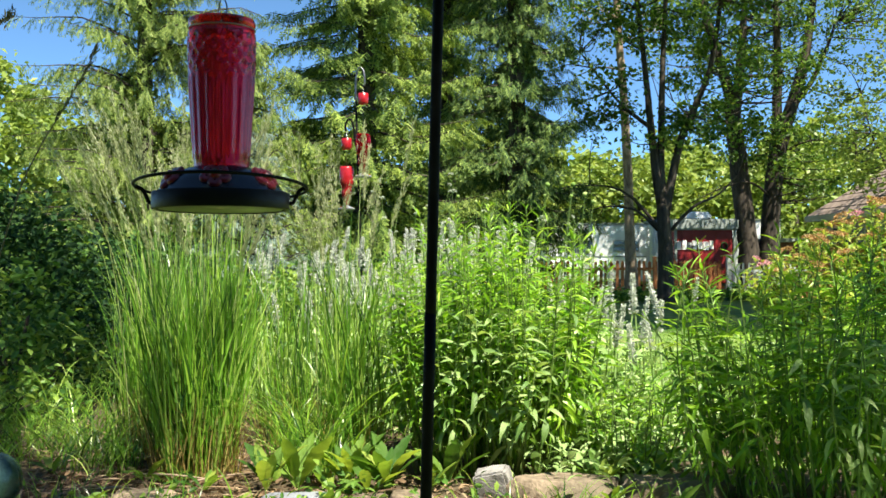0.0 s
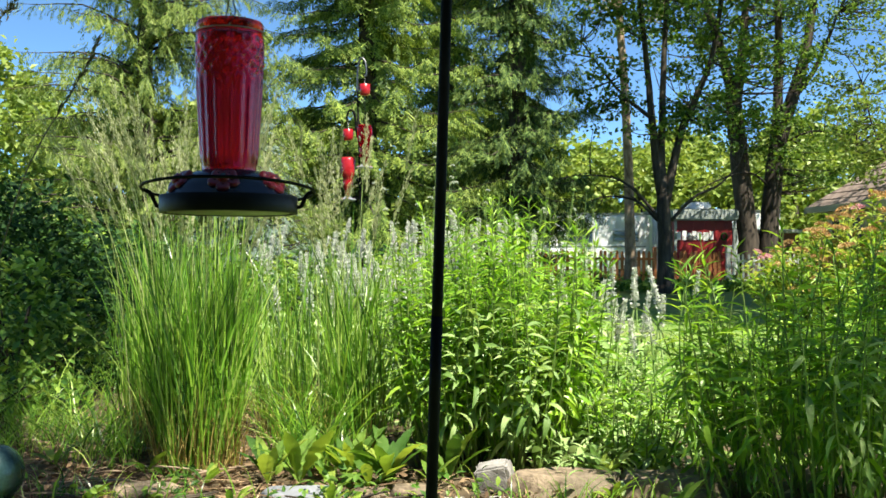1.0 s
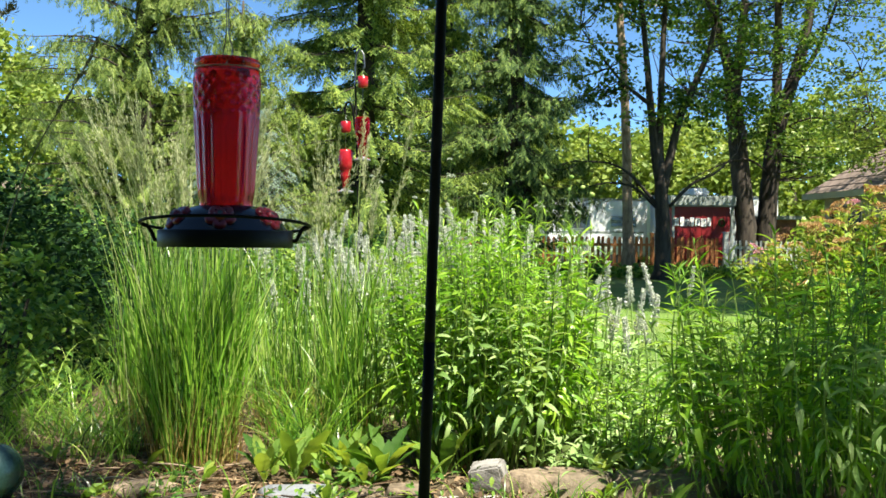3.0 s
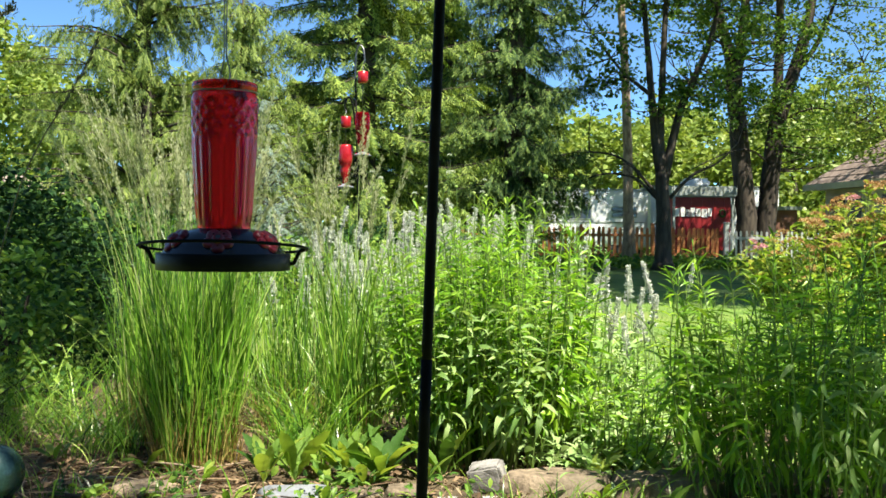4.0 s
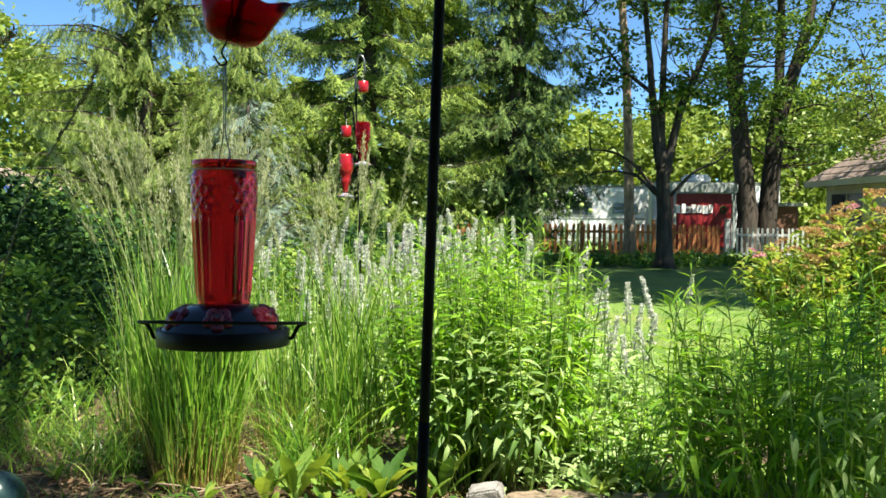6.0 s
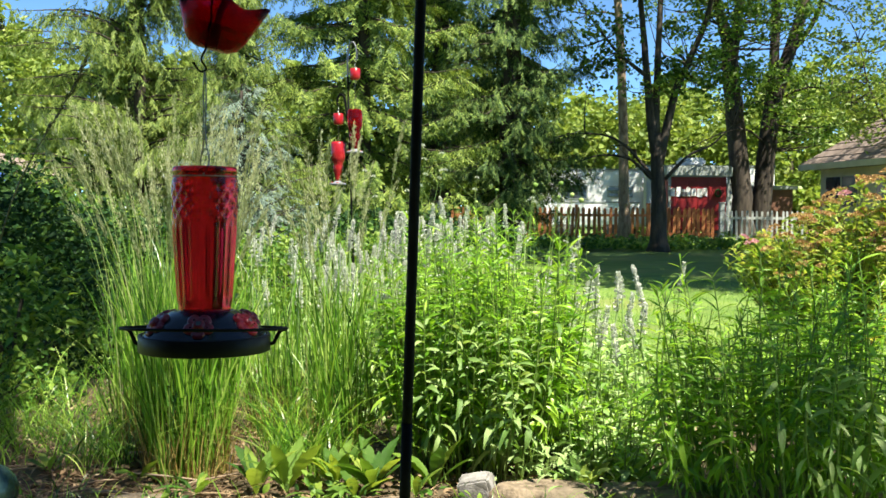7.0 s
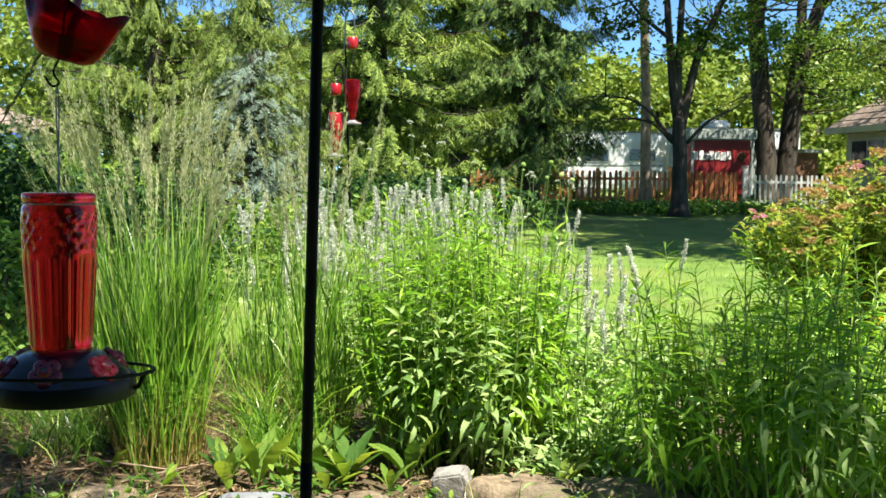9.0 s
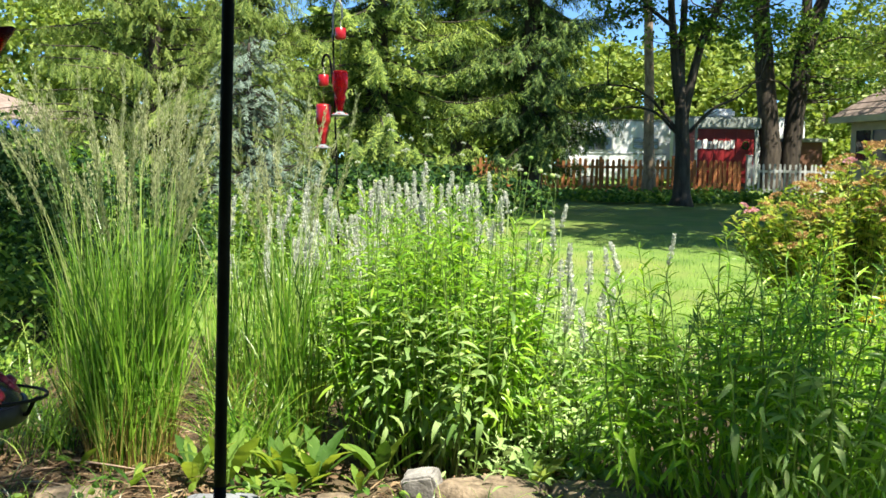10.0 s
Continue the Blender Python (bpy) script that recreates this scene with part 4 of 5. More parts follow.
stone((-0.36, 3.22, -0.022), (0.16, 0.1, 0.085), M_PALESTONE, "pale bluish rounded stone", 5)
stone((-0.86, 3.26, -0.025), (0.115, 0.1, 0.095), M_TANSTONE, "rounded tan stone at the bed edge", 6)
stone((-0.15, 3.25, -0.01), (0.07, 0.06, 0.06), M_TANSTONE, "small brown stone at the bed edge", 7, 0, 40)
stone((-0.02, 3.25, 0.0), (0.07, 0.06, 0.06), M_TANSTONE, "small pale tan stone", 8, 0, 10)
stone((-0.62, 3.2, -0.05), (0.1, 0.08, 0.06), M_GREYSTONE, "low grey stone half buried", 9)
stone((-1.1, 3.2, -0.05), (0.13, 0.08, 0.06), M_GREYSTONE, "low grey stone half buried", 10)

# litter and twigs on the soil
n = 7500
px, py = R.triangular(-2.2, -1.2, 1.6, n), 3.05 + 2.2 * R.random(n) ** 1.4
P = np.stack([px, py, 0.004 + 0.016 * R.random(n)], -1)
th = R.random(n) * 6.28
g = Geo()
scatter(g, leaf_form(0.42, 0.9, 0.5, 3), frames_of(np.stack([np.cos(th), np.sin(th), R.normal(size=n) * 0.25], -1), roll=R.normal(size=n) * 0.7), 0.01 + 0.045 * R.random(n) ** 2, P)
tagged(g.part("leaf_litter", M_LITTER), "dry brown fallen leaves and chips", "leaf litter", kind="stuff")
n = 900
px, py = R.triangular(-2.1, -1.15, 0.2, n), 3.12 + 1.5 * R.random(n) ** 1.2
th = R.random(n) * 6.28
g = Geo()
scatter(g, leaf_form(0.05, 0.25, 0.3, 4), frames_of(np.stack([np.cos(th), np.sin(th), R.normal(size=n) * 0.12], -1), roll=R.normal(size=n) * 0.5), R.uniform(0.04, 0.16, n), np.stack([px, py, 0.008 + 0.03 * R.random(n)], -1))
tagged(g.part("straw", M_LITTER), "dry tan straw lying on the soil", "straw", kind="stuff")
for k in range(14):
    x, y, a, ln = R.uniform(-1.6, -0.7), R.uniform(3.2, 4.1), R.uniform(-0.6, 0.8), R.uniform(0.12, 0.4)
    pts = smooth_line([(x, y, 0.02), (x + ln * 0.5 * math.cos(a), y + ln * 0.5 * math.sin(a), 0.035), (x + ln * math.cos(a + 0.2), y + ln * math.sin(a + 0.2), 0.02)], 7)
    tagged(Geo().add(*tube(pts - pts[0], np.linspace(0.005, 0.0025, 7), 5)).part("twig", M_PINEBARK), "dry fallen twig on the soil", "twig", "twigs on the soil").location = pts[0]

# ---- garden: ornamental grasses ----
SPIKELET = (np.array([(0, 0, 0), (0.11, 0.4, 0.04), (0, 1, 0), (-0.11, 0.45, 0.04)]), np.array([(0, 1, 2, 3)]))


def reed_grass(name, base, n_blades, height, radius, n_culms, culm_h, label, fan=0.16, straw=0.95, plume=0.24, wind=(0, 0)):
    clump = thing(name, base, label, "ornamental grass")
    r, th = radius * np.sqrt(R.random(n_blades)), R.random(n_blades) * 6.28
    z0 = np.where(R.random(n_blades) < 0.2, 0.0, 0.07 + 0.47 * R.random(n_blades) ** 1.5) * height
    B = np.stack([r * np.cos(th) * (1 + 0.9 * fan / radius * z0), r * np.sin(th) * (1 + 0.9 * fan / radius * z0), z0], -1)
    g = Geo()
    h = np.where(z0 > 0, height * R.uniform(0.22, 0.62, n_blades), height * R.triangular(0.3, 0.7, 1.15, n_blades))
    blades(g, B, h, np.where(z0 > 0, R.random(n_blades) * 6.28, th + R.normal(size=n_blades) * 0.8), np.where(z0 > 0, R.uniform(0.02, 0.55, n_blades) ** 1.5, fan * R.uniform(0.1, 1.4, n_blades)), R.uniform(0.0, 0.55, n_blades) ** 2.3, R.uniform(0.002, 0.0052, n_blades), 7)
    k = n_blades // 45
    d2 = R.random(k) * 6.28
    blades(g, np.stack([radius * np.cos(d2), radius * np.sin(d2), np.zeros(k)], -1) * R.uniform(0.5, 1.1, k)[:, None], height * R.uniform(0.5, 0.8, k), d2, R.uniform(0.1, 0.3, k), R.uniform(0.2, 0.7, k), R.uniform(0.0022, 0.004, k), 9)
    g.part("blades", M_GRASS, clump, "upright fresh green blades", kind="stuff")
    k = int(n_blades * straw)
    d2 = R.random(k) * 6.28
    g = Geo()
    blades(g, np.stack([radius * np.cos(d2), radius * np.sin(d2), np.zeros(k)], -1) * R.uniform(0.55, 1.12, k)[:, None], R.uniform(0.06, 0.38, k) * height, d2 + R.normal(size=k) * 1.6, R.uniform(0.0, 0.3, k), R.uniform(0, 0.4, k), R.uniform(0.0014, 0.003, k), 6)
    g.part("old_blades", M_STRAW, clump, "dry tan blades at the foot", kind="stuff")
    d2 = R.random(n_culms) * 6.28
    rr = radius * np.sqrt(R.random(n_culms))
    g, s = Geo(), Geo()
    H = culm_h * R.uniform(0.8, 1.1, n_culms)
    lean = fan * 0.75 * R.uniform(0.1, 1.4, n_culms)
    P = blades(g, np.stack([rr * np.cos(d2), rr * np.sin(d2), np.zeros(n_culms)], -1), H, d2 + R.normal(size=n_culms) * 0.5, lean, R.uniform(0, 0.2, n_culms), np.full(n_culms, 0.0021), 10)
    g.part("culms", M_CULM, clump, "thin green flowering stalks", kind="stuff")
    m = 170
    u = R.random((n_culms, m)) ** 0.8
    idx = np.clip((1 - u * plume / H[:, None]) * 9, 0, 8.999)
    i0 = idx.astype(int)
    f = (idx - i0)[..., None]
    rows = np.arange(n_culms)[:, None]
    C = P[rows, i0] * (1 - f) + P[rows, i0 + 1] * f
    T = P[rows, i0 + 1] - P[rows, i0]
    T /= np.linalg.norm(T, axis=-1)[..., None]
    o = R.normal(size=(n_culms, m, 3))
    o[..., 2] *= 0.35
    spread = 0.0015 + 0.0105 * np.sin(np.pi * np.clip(u, 0.05, 0.95)) * R.random(n_culms)[:, None]
    C = C + o * spread[..., None] * np.array([1, 1, 1])
    Y = T * 2.6 + o * 0.4 + np.array([wind[0], wind[1], 0.3])
    N = n_culms * m
    scatter(s, SPIKELET, frames_of(Y.reshape(N, 3), roll=R.random(N) * 6.28), R.uniform(0.009, 0.021, N), C.reshape(N, 3))
    s.part("plumes", M_PLUME, clump, "feathery buff seed plumes", smooth=False, kind="stuff")
    return clump


reed_grass("feather_grass", (-0.8, 3.72, 0), 900, 0.94, 0.145, 64, 1.3, "tall clump of feather reed grass with buff plumes", 0.13, 0.45)
reed_grass("feather_grass", (-1.02, 4.15, 0), 500, 0.85, 0.17, 32, 1.38, "tall clump of feather reed grass behind the first", 0.11)
reed_grass("feather_grass", (-0.24, 3.88, 0), 230, 0.92, 0.1, 16, 1.26, "narrow clump of feather reed grass with loose plumes", 0.06, 0.4)
reed_grass("feather_grass", (-0.52, 4.4, 0), 260, 0.86, 0.17, 14, 1.28, "arching clump of green grass behind the reed grass", 0.2)


def wild_grass(base, radius, n, height, label, droop=(0.2, 1.0)):
    w = thing("wild_grass", base, label, "grass")
    r, th = np.sqrt(R.random(n)), R.random(n) * 6.28
    B = np.stack([r * radius[0] * np.cos(th), r * radius[1] * np.sin(th), np.zeros(n)], -1)
    g = Geo()
    blades(g, B, height * R.uniform(0.4, 1.2, n), R.random(n) * 6.28, R.uniform(0, 0.5, n), R.uniform(*droop, n), R.uniform(0.0018, 0.0038, n), 7)
    g.part("blades", M_GRASS, w, kind="stuff")
    return w


wild_grass((-1.75, 4.7, 0), (0.7, 0.6), 330, 0.42, "loose arching wild grass beside the shrub")
wild_grass((-0.38, 3.78, 0), (0.2, 0.2), 330, 0.46, "arching grass tuft between the clumps", (0.4, 1.1))
wild_grass((0.2, 5.2, 0), (1.3, 0.7), 1300, 0.42, "green grass among the flower spikes")
wild_grass((1.9, 4.9, 0), (0.7, 0.7), 700, 0.35, "green grass beside the flowering shrub")

wild_grass((-0.9, 3.15, 0), (0.5, 0.08), 90, 0.14, "small grass tufts between the edging stones", (0.2, 0.9))
wild_grass((0.6, 3.12, 0), (0.5, 0.08), 90, 0.14, "small grass tufts between the edging stones", (0.2, 0.9))


def grass_stalk(base, line, first, loose, label):
    """One tall wild grass stalk; first: where its seed head begins on the line of 24 points."""
    ob = thing("grass_stalk", base, label, "grass")
    pts = smooth_line(line, 24)
    Geo().add(*tube(pts, np.linspace(0.0034, 0.0014, 24), 5)).part("stalk", M_DARKSTALK, ob)
    n = 70
    u = np.linspace(first, 23, n)
    C = np.stack([np.interp(u, np.arange(24), pts[:, c]) for c in range(3)], -1)
    g = Geo()
    scatter(g, SPIKELET, frames_of(np.array([[0.5, 0, 0.8]]) + R.normal(size=(n, 3)) * loose, roll=R.random(n) * 6), R.uniform(0.018, 0.034, n), C + R.normal(size=(n, 3)) * 0.01 * loose)
    g.part("seed_head", M_DARKSTALK, ob)
    return ob


grass_stalk((-1.5, 3.3, 0), [(0, 0, 0), (0.1, 0, 0.5), (0.218, 0, 0.95), (0.297, 0, 1.13), (0.345, 0, 1.21), (0.403, 0, 1.31), (0.44, 0, 1.374), (0.469, 0, 1.45)], 13, 0.2, "single dark arching grass stalk with a narrow seed head")
grass_stalk((-1.52, 3.28, 0), [(0, 0, 0), (0.02, 0, 0.8), (0.12, 0, 1.36), (0.18, 0, 1.5), (0.23, 0, 1.55)], 17, 0.7, "dark grass stalk with an open seed head")

# ---- garden: leafy perennials ----
LEAF_FORMS = [leaf_form(0.2, 0.5, 0.3, 4), leaf_form(0.2, 0.95, 0.3, 5), leaf_form(0.19, 1.5, 0.25, 5), leaf_form(0.24, 1.2, 0.35, 5)]
LEAF_FINE = [leaf_form(0.22, 0.95, 0.3, 6), leaf_form(0.26, 1.2, 0.3, 6), leaf_form(0.24, 1.5, 0.25, 6), leaf_form(0.28, 1.2, 0.35, 6)]
LEAF_MESHES = [mesh_of("leaf", V, [F], M_LOWLEAF) for V, F in LEAF_FINE]


def perennial(base, radii, n, height, label, singles=0, big=0.112, out=0.3, gap=0.037, slim=1.0, loose=0.012, nod=0.0, dome=0.12):
    """Many leafy stems in a clump; leaves in crossed pairs, large and hanging below, narrow and raised above."""
    ob = thing("leafy_perennial", base, label, "perennial plant")
    rest, near = [Geo() for _ in LEAF_FORMS], []
    for k in range(n):
        r, th = math.sqrt(R.random()), R.random() * 6.28
        b = np.array([r * math.cos(th) * radii[0], r * math.sin(th) * radii[1], -0.02])
        H = height * R.uniform(0.62, 1.06) * (1 - dome * r ** 2)
        tip = b + np.array([b[0] * out + R.normal() * 0.04, b[1] * out + R.normal() * 0.04, H])
        L = smooth_line([b, (b + tip) / 2 + np.array([b[0], b[1], 0]) * 0.06 + R.normal(size=3) * loose, tip], 9)
        bow = R.random() * 6.28
        L[6:] += np.array([0.08, 0.3, 0.75])[:, None] * nod * R.uniform(0.2, 1.4) * np.array([math.cos(bow), math.sin(bow), -0.35])
        Geo().add(*tube(L, np.linspace(0.0042, 0.0016, 9), 5, False)).part("stem", M_STEM, ob)
        az = R.random() * 6.28
        z = R.uniform(0.08, 0.14)
        while z < H:
            u = z / H
            p = np.array([np.interp(u * 8, np.arange(9), L[:, c]) for c in range(3)])
            az += 1.57 + R.normal() * 0.25
            for s in (0, 3.14159):
                if R.random() < 0.1 + 0.45 * (u < 0.3) + 0.35 * (u < 0.17) + 0.3 * (nod > 0 and u > 0.8):
                    continue
                a = az + s + R.normal() * 0.3
                low = 1 - u
                up = np.interp(u, [0.1, 0.5, 0.85, 1], [-1.2, 0.0, 0.45, 1.1]) + R.normal() * 0.32
                way = np.array([math.cos(a), math.sin(a), up])
                ln = big * np.interp(u, [0.1, 0.35, 0.7, 1], [0.6, 0.95, 0.85, 0.55]) * R.uniform(0.6, 1.25)
                wd = np.interp(u, [0.1, 0.4, 0.8, 1], [1.1, 1.05, 0.88, 0.7]) * R.uniform(0.85, 1.15) * slim
                kind = int(np.clip(round(np.interp(u, [0, 0.4, 1], [2.4, 1.4, 0.2]) + R.normal() * 0.7), 0, 3))
                front = p[1] + 0.6 * way[1] * ln
                near.append((front, kind, p, way, ln, wd, R.normal() * 0.45))
            z += gap * R.uniform(0.8, 1.25) * (1.25 - 0.35 * u)
    near.sort(key=lambda q: q[0])
    low_first = [q for q in near if q[2][2] < height * 0.62]
    chosen = set(id(q) for q in low_first[:singles])
    single = [q for q in near if id(q) in chosen]
    others = [q for q in near if id(q) not in chosen]
    for k, geo in enumerate(rest):
        sel = [q for q in others if q[1] == k]
        if sel:
            M = frames_of(np.array([q[3] for q in sel]), roll=np.array([q[6] for q in sel]))
            scatter(geo, LEAF_FORMS[k], M, np.array([[q[4] * q[5], q[4], q[4]] for q in sel]), np.array([q[2] for q in sel]))
    all_leaves = Geo()
    for geo in rest:
        if geo.n:
            all_leaves.add(np.concatenate(geo.v), np.concatenate(geo.f[4]))
    all_leaves.part("foliage", M_LEAF, ob, kind="stuff")
    if single:
        M = frames_of(np.array([q[3] for q in single]), roll=np.array([q[6] for q in single]))
        for q, m in zip(single, M):
            mm = Matrix(m.tolist()).to_4x4()
            mm.translation = q[2]
            piece("leaf", LEAF_MESHES[q[1]], ob, mm @ Matrix.Diagonal((q[4] * q[5], q[4], q[4], 1)))
    return ob


perennial((0.27, 3.86, 0), (0.29, 0.3), 190, 0.96, "dense clump of bright green lance-leaved perennial in the sun", 280, 0.094, 0.5, 0.0285, 0.92, 0.02, 0.0, 0.16)
perennial((1.37, 3.26, 0), (0.5, 0.32), 128, 0.88, "dense lance-leaved perennial clump in dappled shade", 260, 0.108, 0.3, 0.025, 0.76, 0.03, 0.07, 0.14)
perennial((2.2, 3.9, 0), (0.5, 0.45), 70, 0.76, "lance-leaved perennial clump at the edge of the shade", 0, 0.12, 0.3, 0.036, 0.8, 0.025, 0.05)
perennial((1.75, 4.55, 0), (0.45, 0.3), 46, 0.5, "fresh yellow-green perennial clump in full sun", 0, 0.1, 0.3, 0.036, 0.9)

perennial((0.74, 3.72, 0), (0.13, 0.26), 36, 0.36, "low yellow-green perennial between the two clumps", 0, 0.085, 0.5)
perennial((0.78, 4.4, 0), (0.2, 0.4), 40, 0.52, "pale green perennial among the lamb's ear", 0, 0.09, 0.3)

# tall bud stalks over the sunny clump
BUD = lathe([(0.0, -0.006), (0.006, -0.004), (0.0095, 0.001), (0.008, 0.006), (0.003, 0.009), (0.0, 0.0095)], 10)
BUD_MESH = mesh_of("bud", BUD[0], [BUD[1]], M_BUD)


def bud_stalk(base, height, lean, label, branches=4, size=1.0, mesh=None, name="scabious"):
    ob = thing(name, base, label, "wildflower", "tall stalks over the clump")
    tip = np.array([lean, R.normal() * 0.04, height])
    L = smooth_line([(0, 0, 0), tip * np.array([0.2, 0.2, 0.5]), tip], 10)
    g = Geo().add(*tube(L, np.linspace(0.0028, 0.001, 10), 4, False))
    heads = [L[-1]]
    for b in range(branches):
        p = L[4 + b % 5]
        e = p + np.array([R.normal() * 0.07, R.normal() * 0.05, R.uniform(0.1, 0.24)])
        g.add(*tube(smooth_line([p, (p + e) / 2 + np.array([0.015, 0, -0.02]), e], 6), 0.0011, 4, False))
        heads.append(e)
    g.part("stalk", M_STEM, ob)
    lv = Geo()
    k = 9
    at = L[R.integers(2, 8, k)]
    a = R.random(k) * 6.28
    scatter(lv, LEAF_FORMS[1], frames_of(np.stack([np.cos(a), np.sin(a), 0.5 + 0 * a], -1)), R.uniform(0.03, 0.06, k), at)
    lv.part("leaves", M_LEAF, ob)
    for h in heads:
        piece("bud", mesh or BUD_MESH, ob, pose(*h, R.normal() * 20, R.normal() * 20) @ Matrix.Scale(size * R.uniform(0.7, 1.25), 4))
    return ob


for x, y, h, ln in ((0.18, 4.25, 0.98, -0.03), (0.34, 4.3, 1.0, 0.02), (0.45, 4.2, 1.02, 0.06), (0.55, 4.3, 1.03, 0.08), (0.6, 4.15, 0.98, 0.06), (0.28, 4.4, 0.95, 0.0), (0.05, 4.3, 0.93, -0.04), (0.48, 4.45, 1.0, 0.05), (0.5, 4.1, 0.97, 0.1), (0.62, 4.35, 0.96, 0.1), (0.24, 4.15, 0.95, -0.02)):
    bud_stalk((x, y, 0), h + 0.06, ln, "wiry stalk with pale round flower buds", 2)

FLORET = leaf_form(0.9, 0.6, 0.4, 3)


def cluster_mesh(name, mat, rx, rz, n, size):
    g = Geo()
    d = in_ball(n, 0.6) * np.array([rx, rx, rz])
    d[:, 2] = np.abs(d[:, 2])
    Y = d + R.normal(size=(n, 3)) * rx * 0.5 + np.array([0, 0, rz * 0.6])
    scatter(g, FLORET, frames_of(Y, roll=R.random(n) * 6), size * R.uniform(0.7, 1.3, n), d)
    return g.mesh(name, mat, False)


WHITE_HEAD = cluster_mesh("flower_head", M_WHITE_FLOWER, 0.016, 0.01, 46, 0.008)
for x, y, h, ln in ((-0.22, 6.2, 1.18, -0.05), (-0.12, 6.4, 1.1, 0.05), (0.12, 6.2, 1.22, 0.02), (0.3, 6.3, 1.18, 0.06), (0.02, 4.6, 1.2, 0.03), (0.62, 6.0, 1.05, 0.05), (0.85, 5.9, 1.0, 0.03)):
    bud_stalk((x, y, 0), h, ln, "tall branching stalk with small white blossoms", 5, 0.7, WHITE_HEAD, "valerian")

# ---- garden: lamb's ear ----
PETAL = FAR_LEAF


def spike_mesh(name, length, seed):
    """A woolly spike: whorls of small calyces that crowd together towards the tip."""
    g = Geo()
    z, k = 0.0, 0
    while z < length:
        u = z / length
        m = int(R.integers(16, 24))
        a = R.random(m) * 6.28
        r = 0.0125 * (1 - 0.55 * u ** 2) * R.uniform(0.75, 1.2)
        at = np.stack([r * 0.6 * np.cos(a), r * 0.6 * np.sin(a), z + R.normal(size=m) * 0.003], -1)
        Y = np.stack([np.cos(a), np.sin(a), R.uniform(0.1, 1.2, m)], -1)
        scatter(g, PETAL, frames_of(Y, roll=R.normal(size=m)), R.uniform(0.008, 0.018, m) * (1.1 - 0.5 * u), at)
        z += 0.016 * (1 - 0.6 * u) * R.uniform(0.8, 1.25) * (1.5 if k < 2 else 1.0)
        k += 1
    g.add(*tube([(0, 0, -0.01), (0, 0, length)], (0.005, 0.002), 8))
    return g.mesh(name, M_SPIKE)


SPIKES = [spike_mesh("flower_spike", ln, k) for k, ln in enumerate((0.12, 0.16, 0.2))]
FELT = leaf_form(0.36, 0.8, 0.35, 6)


def lambs_ear(base, heights, spread, label, basal=60, tall=0.12):
    ob = thing("lambs_ear", base, label, "perennial plant", "lamb's ear plants")
    g, lv = Geo(), Geo()
    for h in heights:
        b = np.array([R.normal() * spread, R.normal() * spread, 0])
        sp = int(R.integers(0, 3))
        top = b + np.array([R.normal() * 0.04, R.normal() * 0.04, h - (0.12, 0.16, 0.2)[sp]])
        L = smooth_line([b, (b + top) / 2 + R.normal(size=3) * 0.01, top], 7)
        g.add(*tube(L, np.linspace(0.005, 0.004, 7), 6, False))
        piece("flower_spike", SPIKES[sp], ob, pose(*top, R.normal() * 8, R.normal() * 8, R.random() * 360), "pale woolly flower spike")
        k = 8
        at = np.repeat(L[2:6], 2, axis=0)
        a = R.random(k) * 6.28
        scatter(lv, FELT, frames_of(np.stack([np.cos(a), np.sin(a), 0.6 + 0 * a], -1)), R.uniform(0.03, 0.07, k), at)
    basal = int(basal * 1.4)
    a = R.random(basal) * 6.28
    at = np.stack([R.normal(size=basal) * spread * 1.2, R.normal(size=basal) * spread * 1.2, R.random(basal) * tall], -1)
    scatter(lv, FELT, frames_of(np.stack([np.cos(a), np.sin(a), R.uniform(0.1, 1.4, basal)], -1), roll=R.normal(size=basal) * 0.4), R.uniform(0.032, 0.075, basal), at)
    if g.n:
        g.part("stem", M_FELT, ob, kind="stuff")
    lv.part("leaves", M_FELT, ob, "silvery felted leaves", kind="stuff")
    return ob


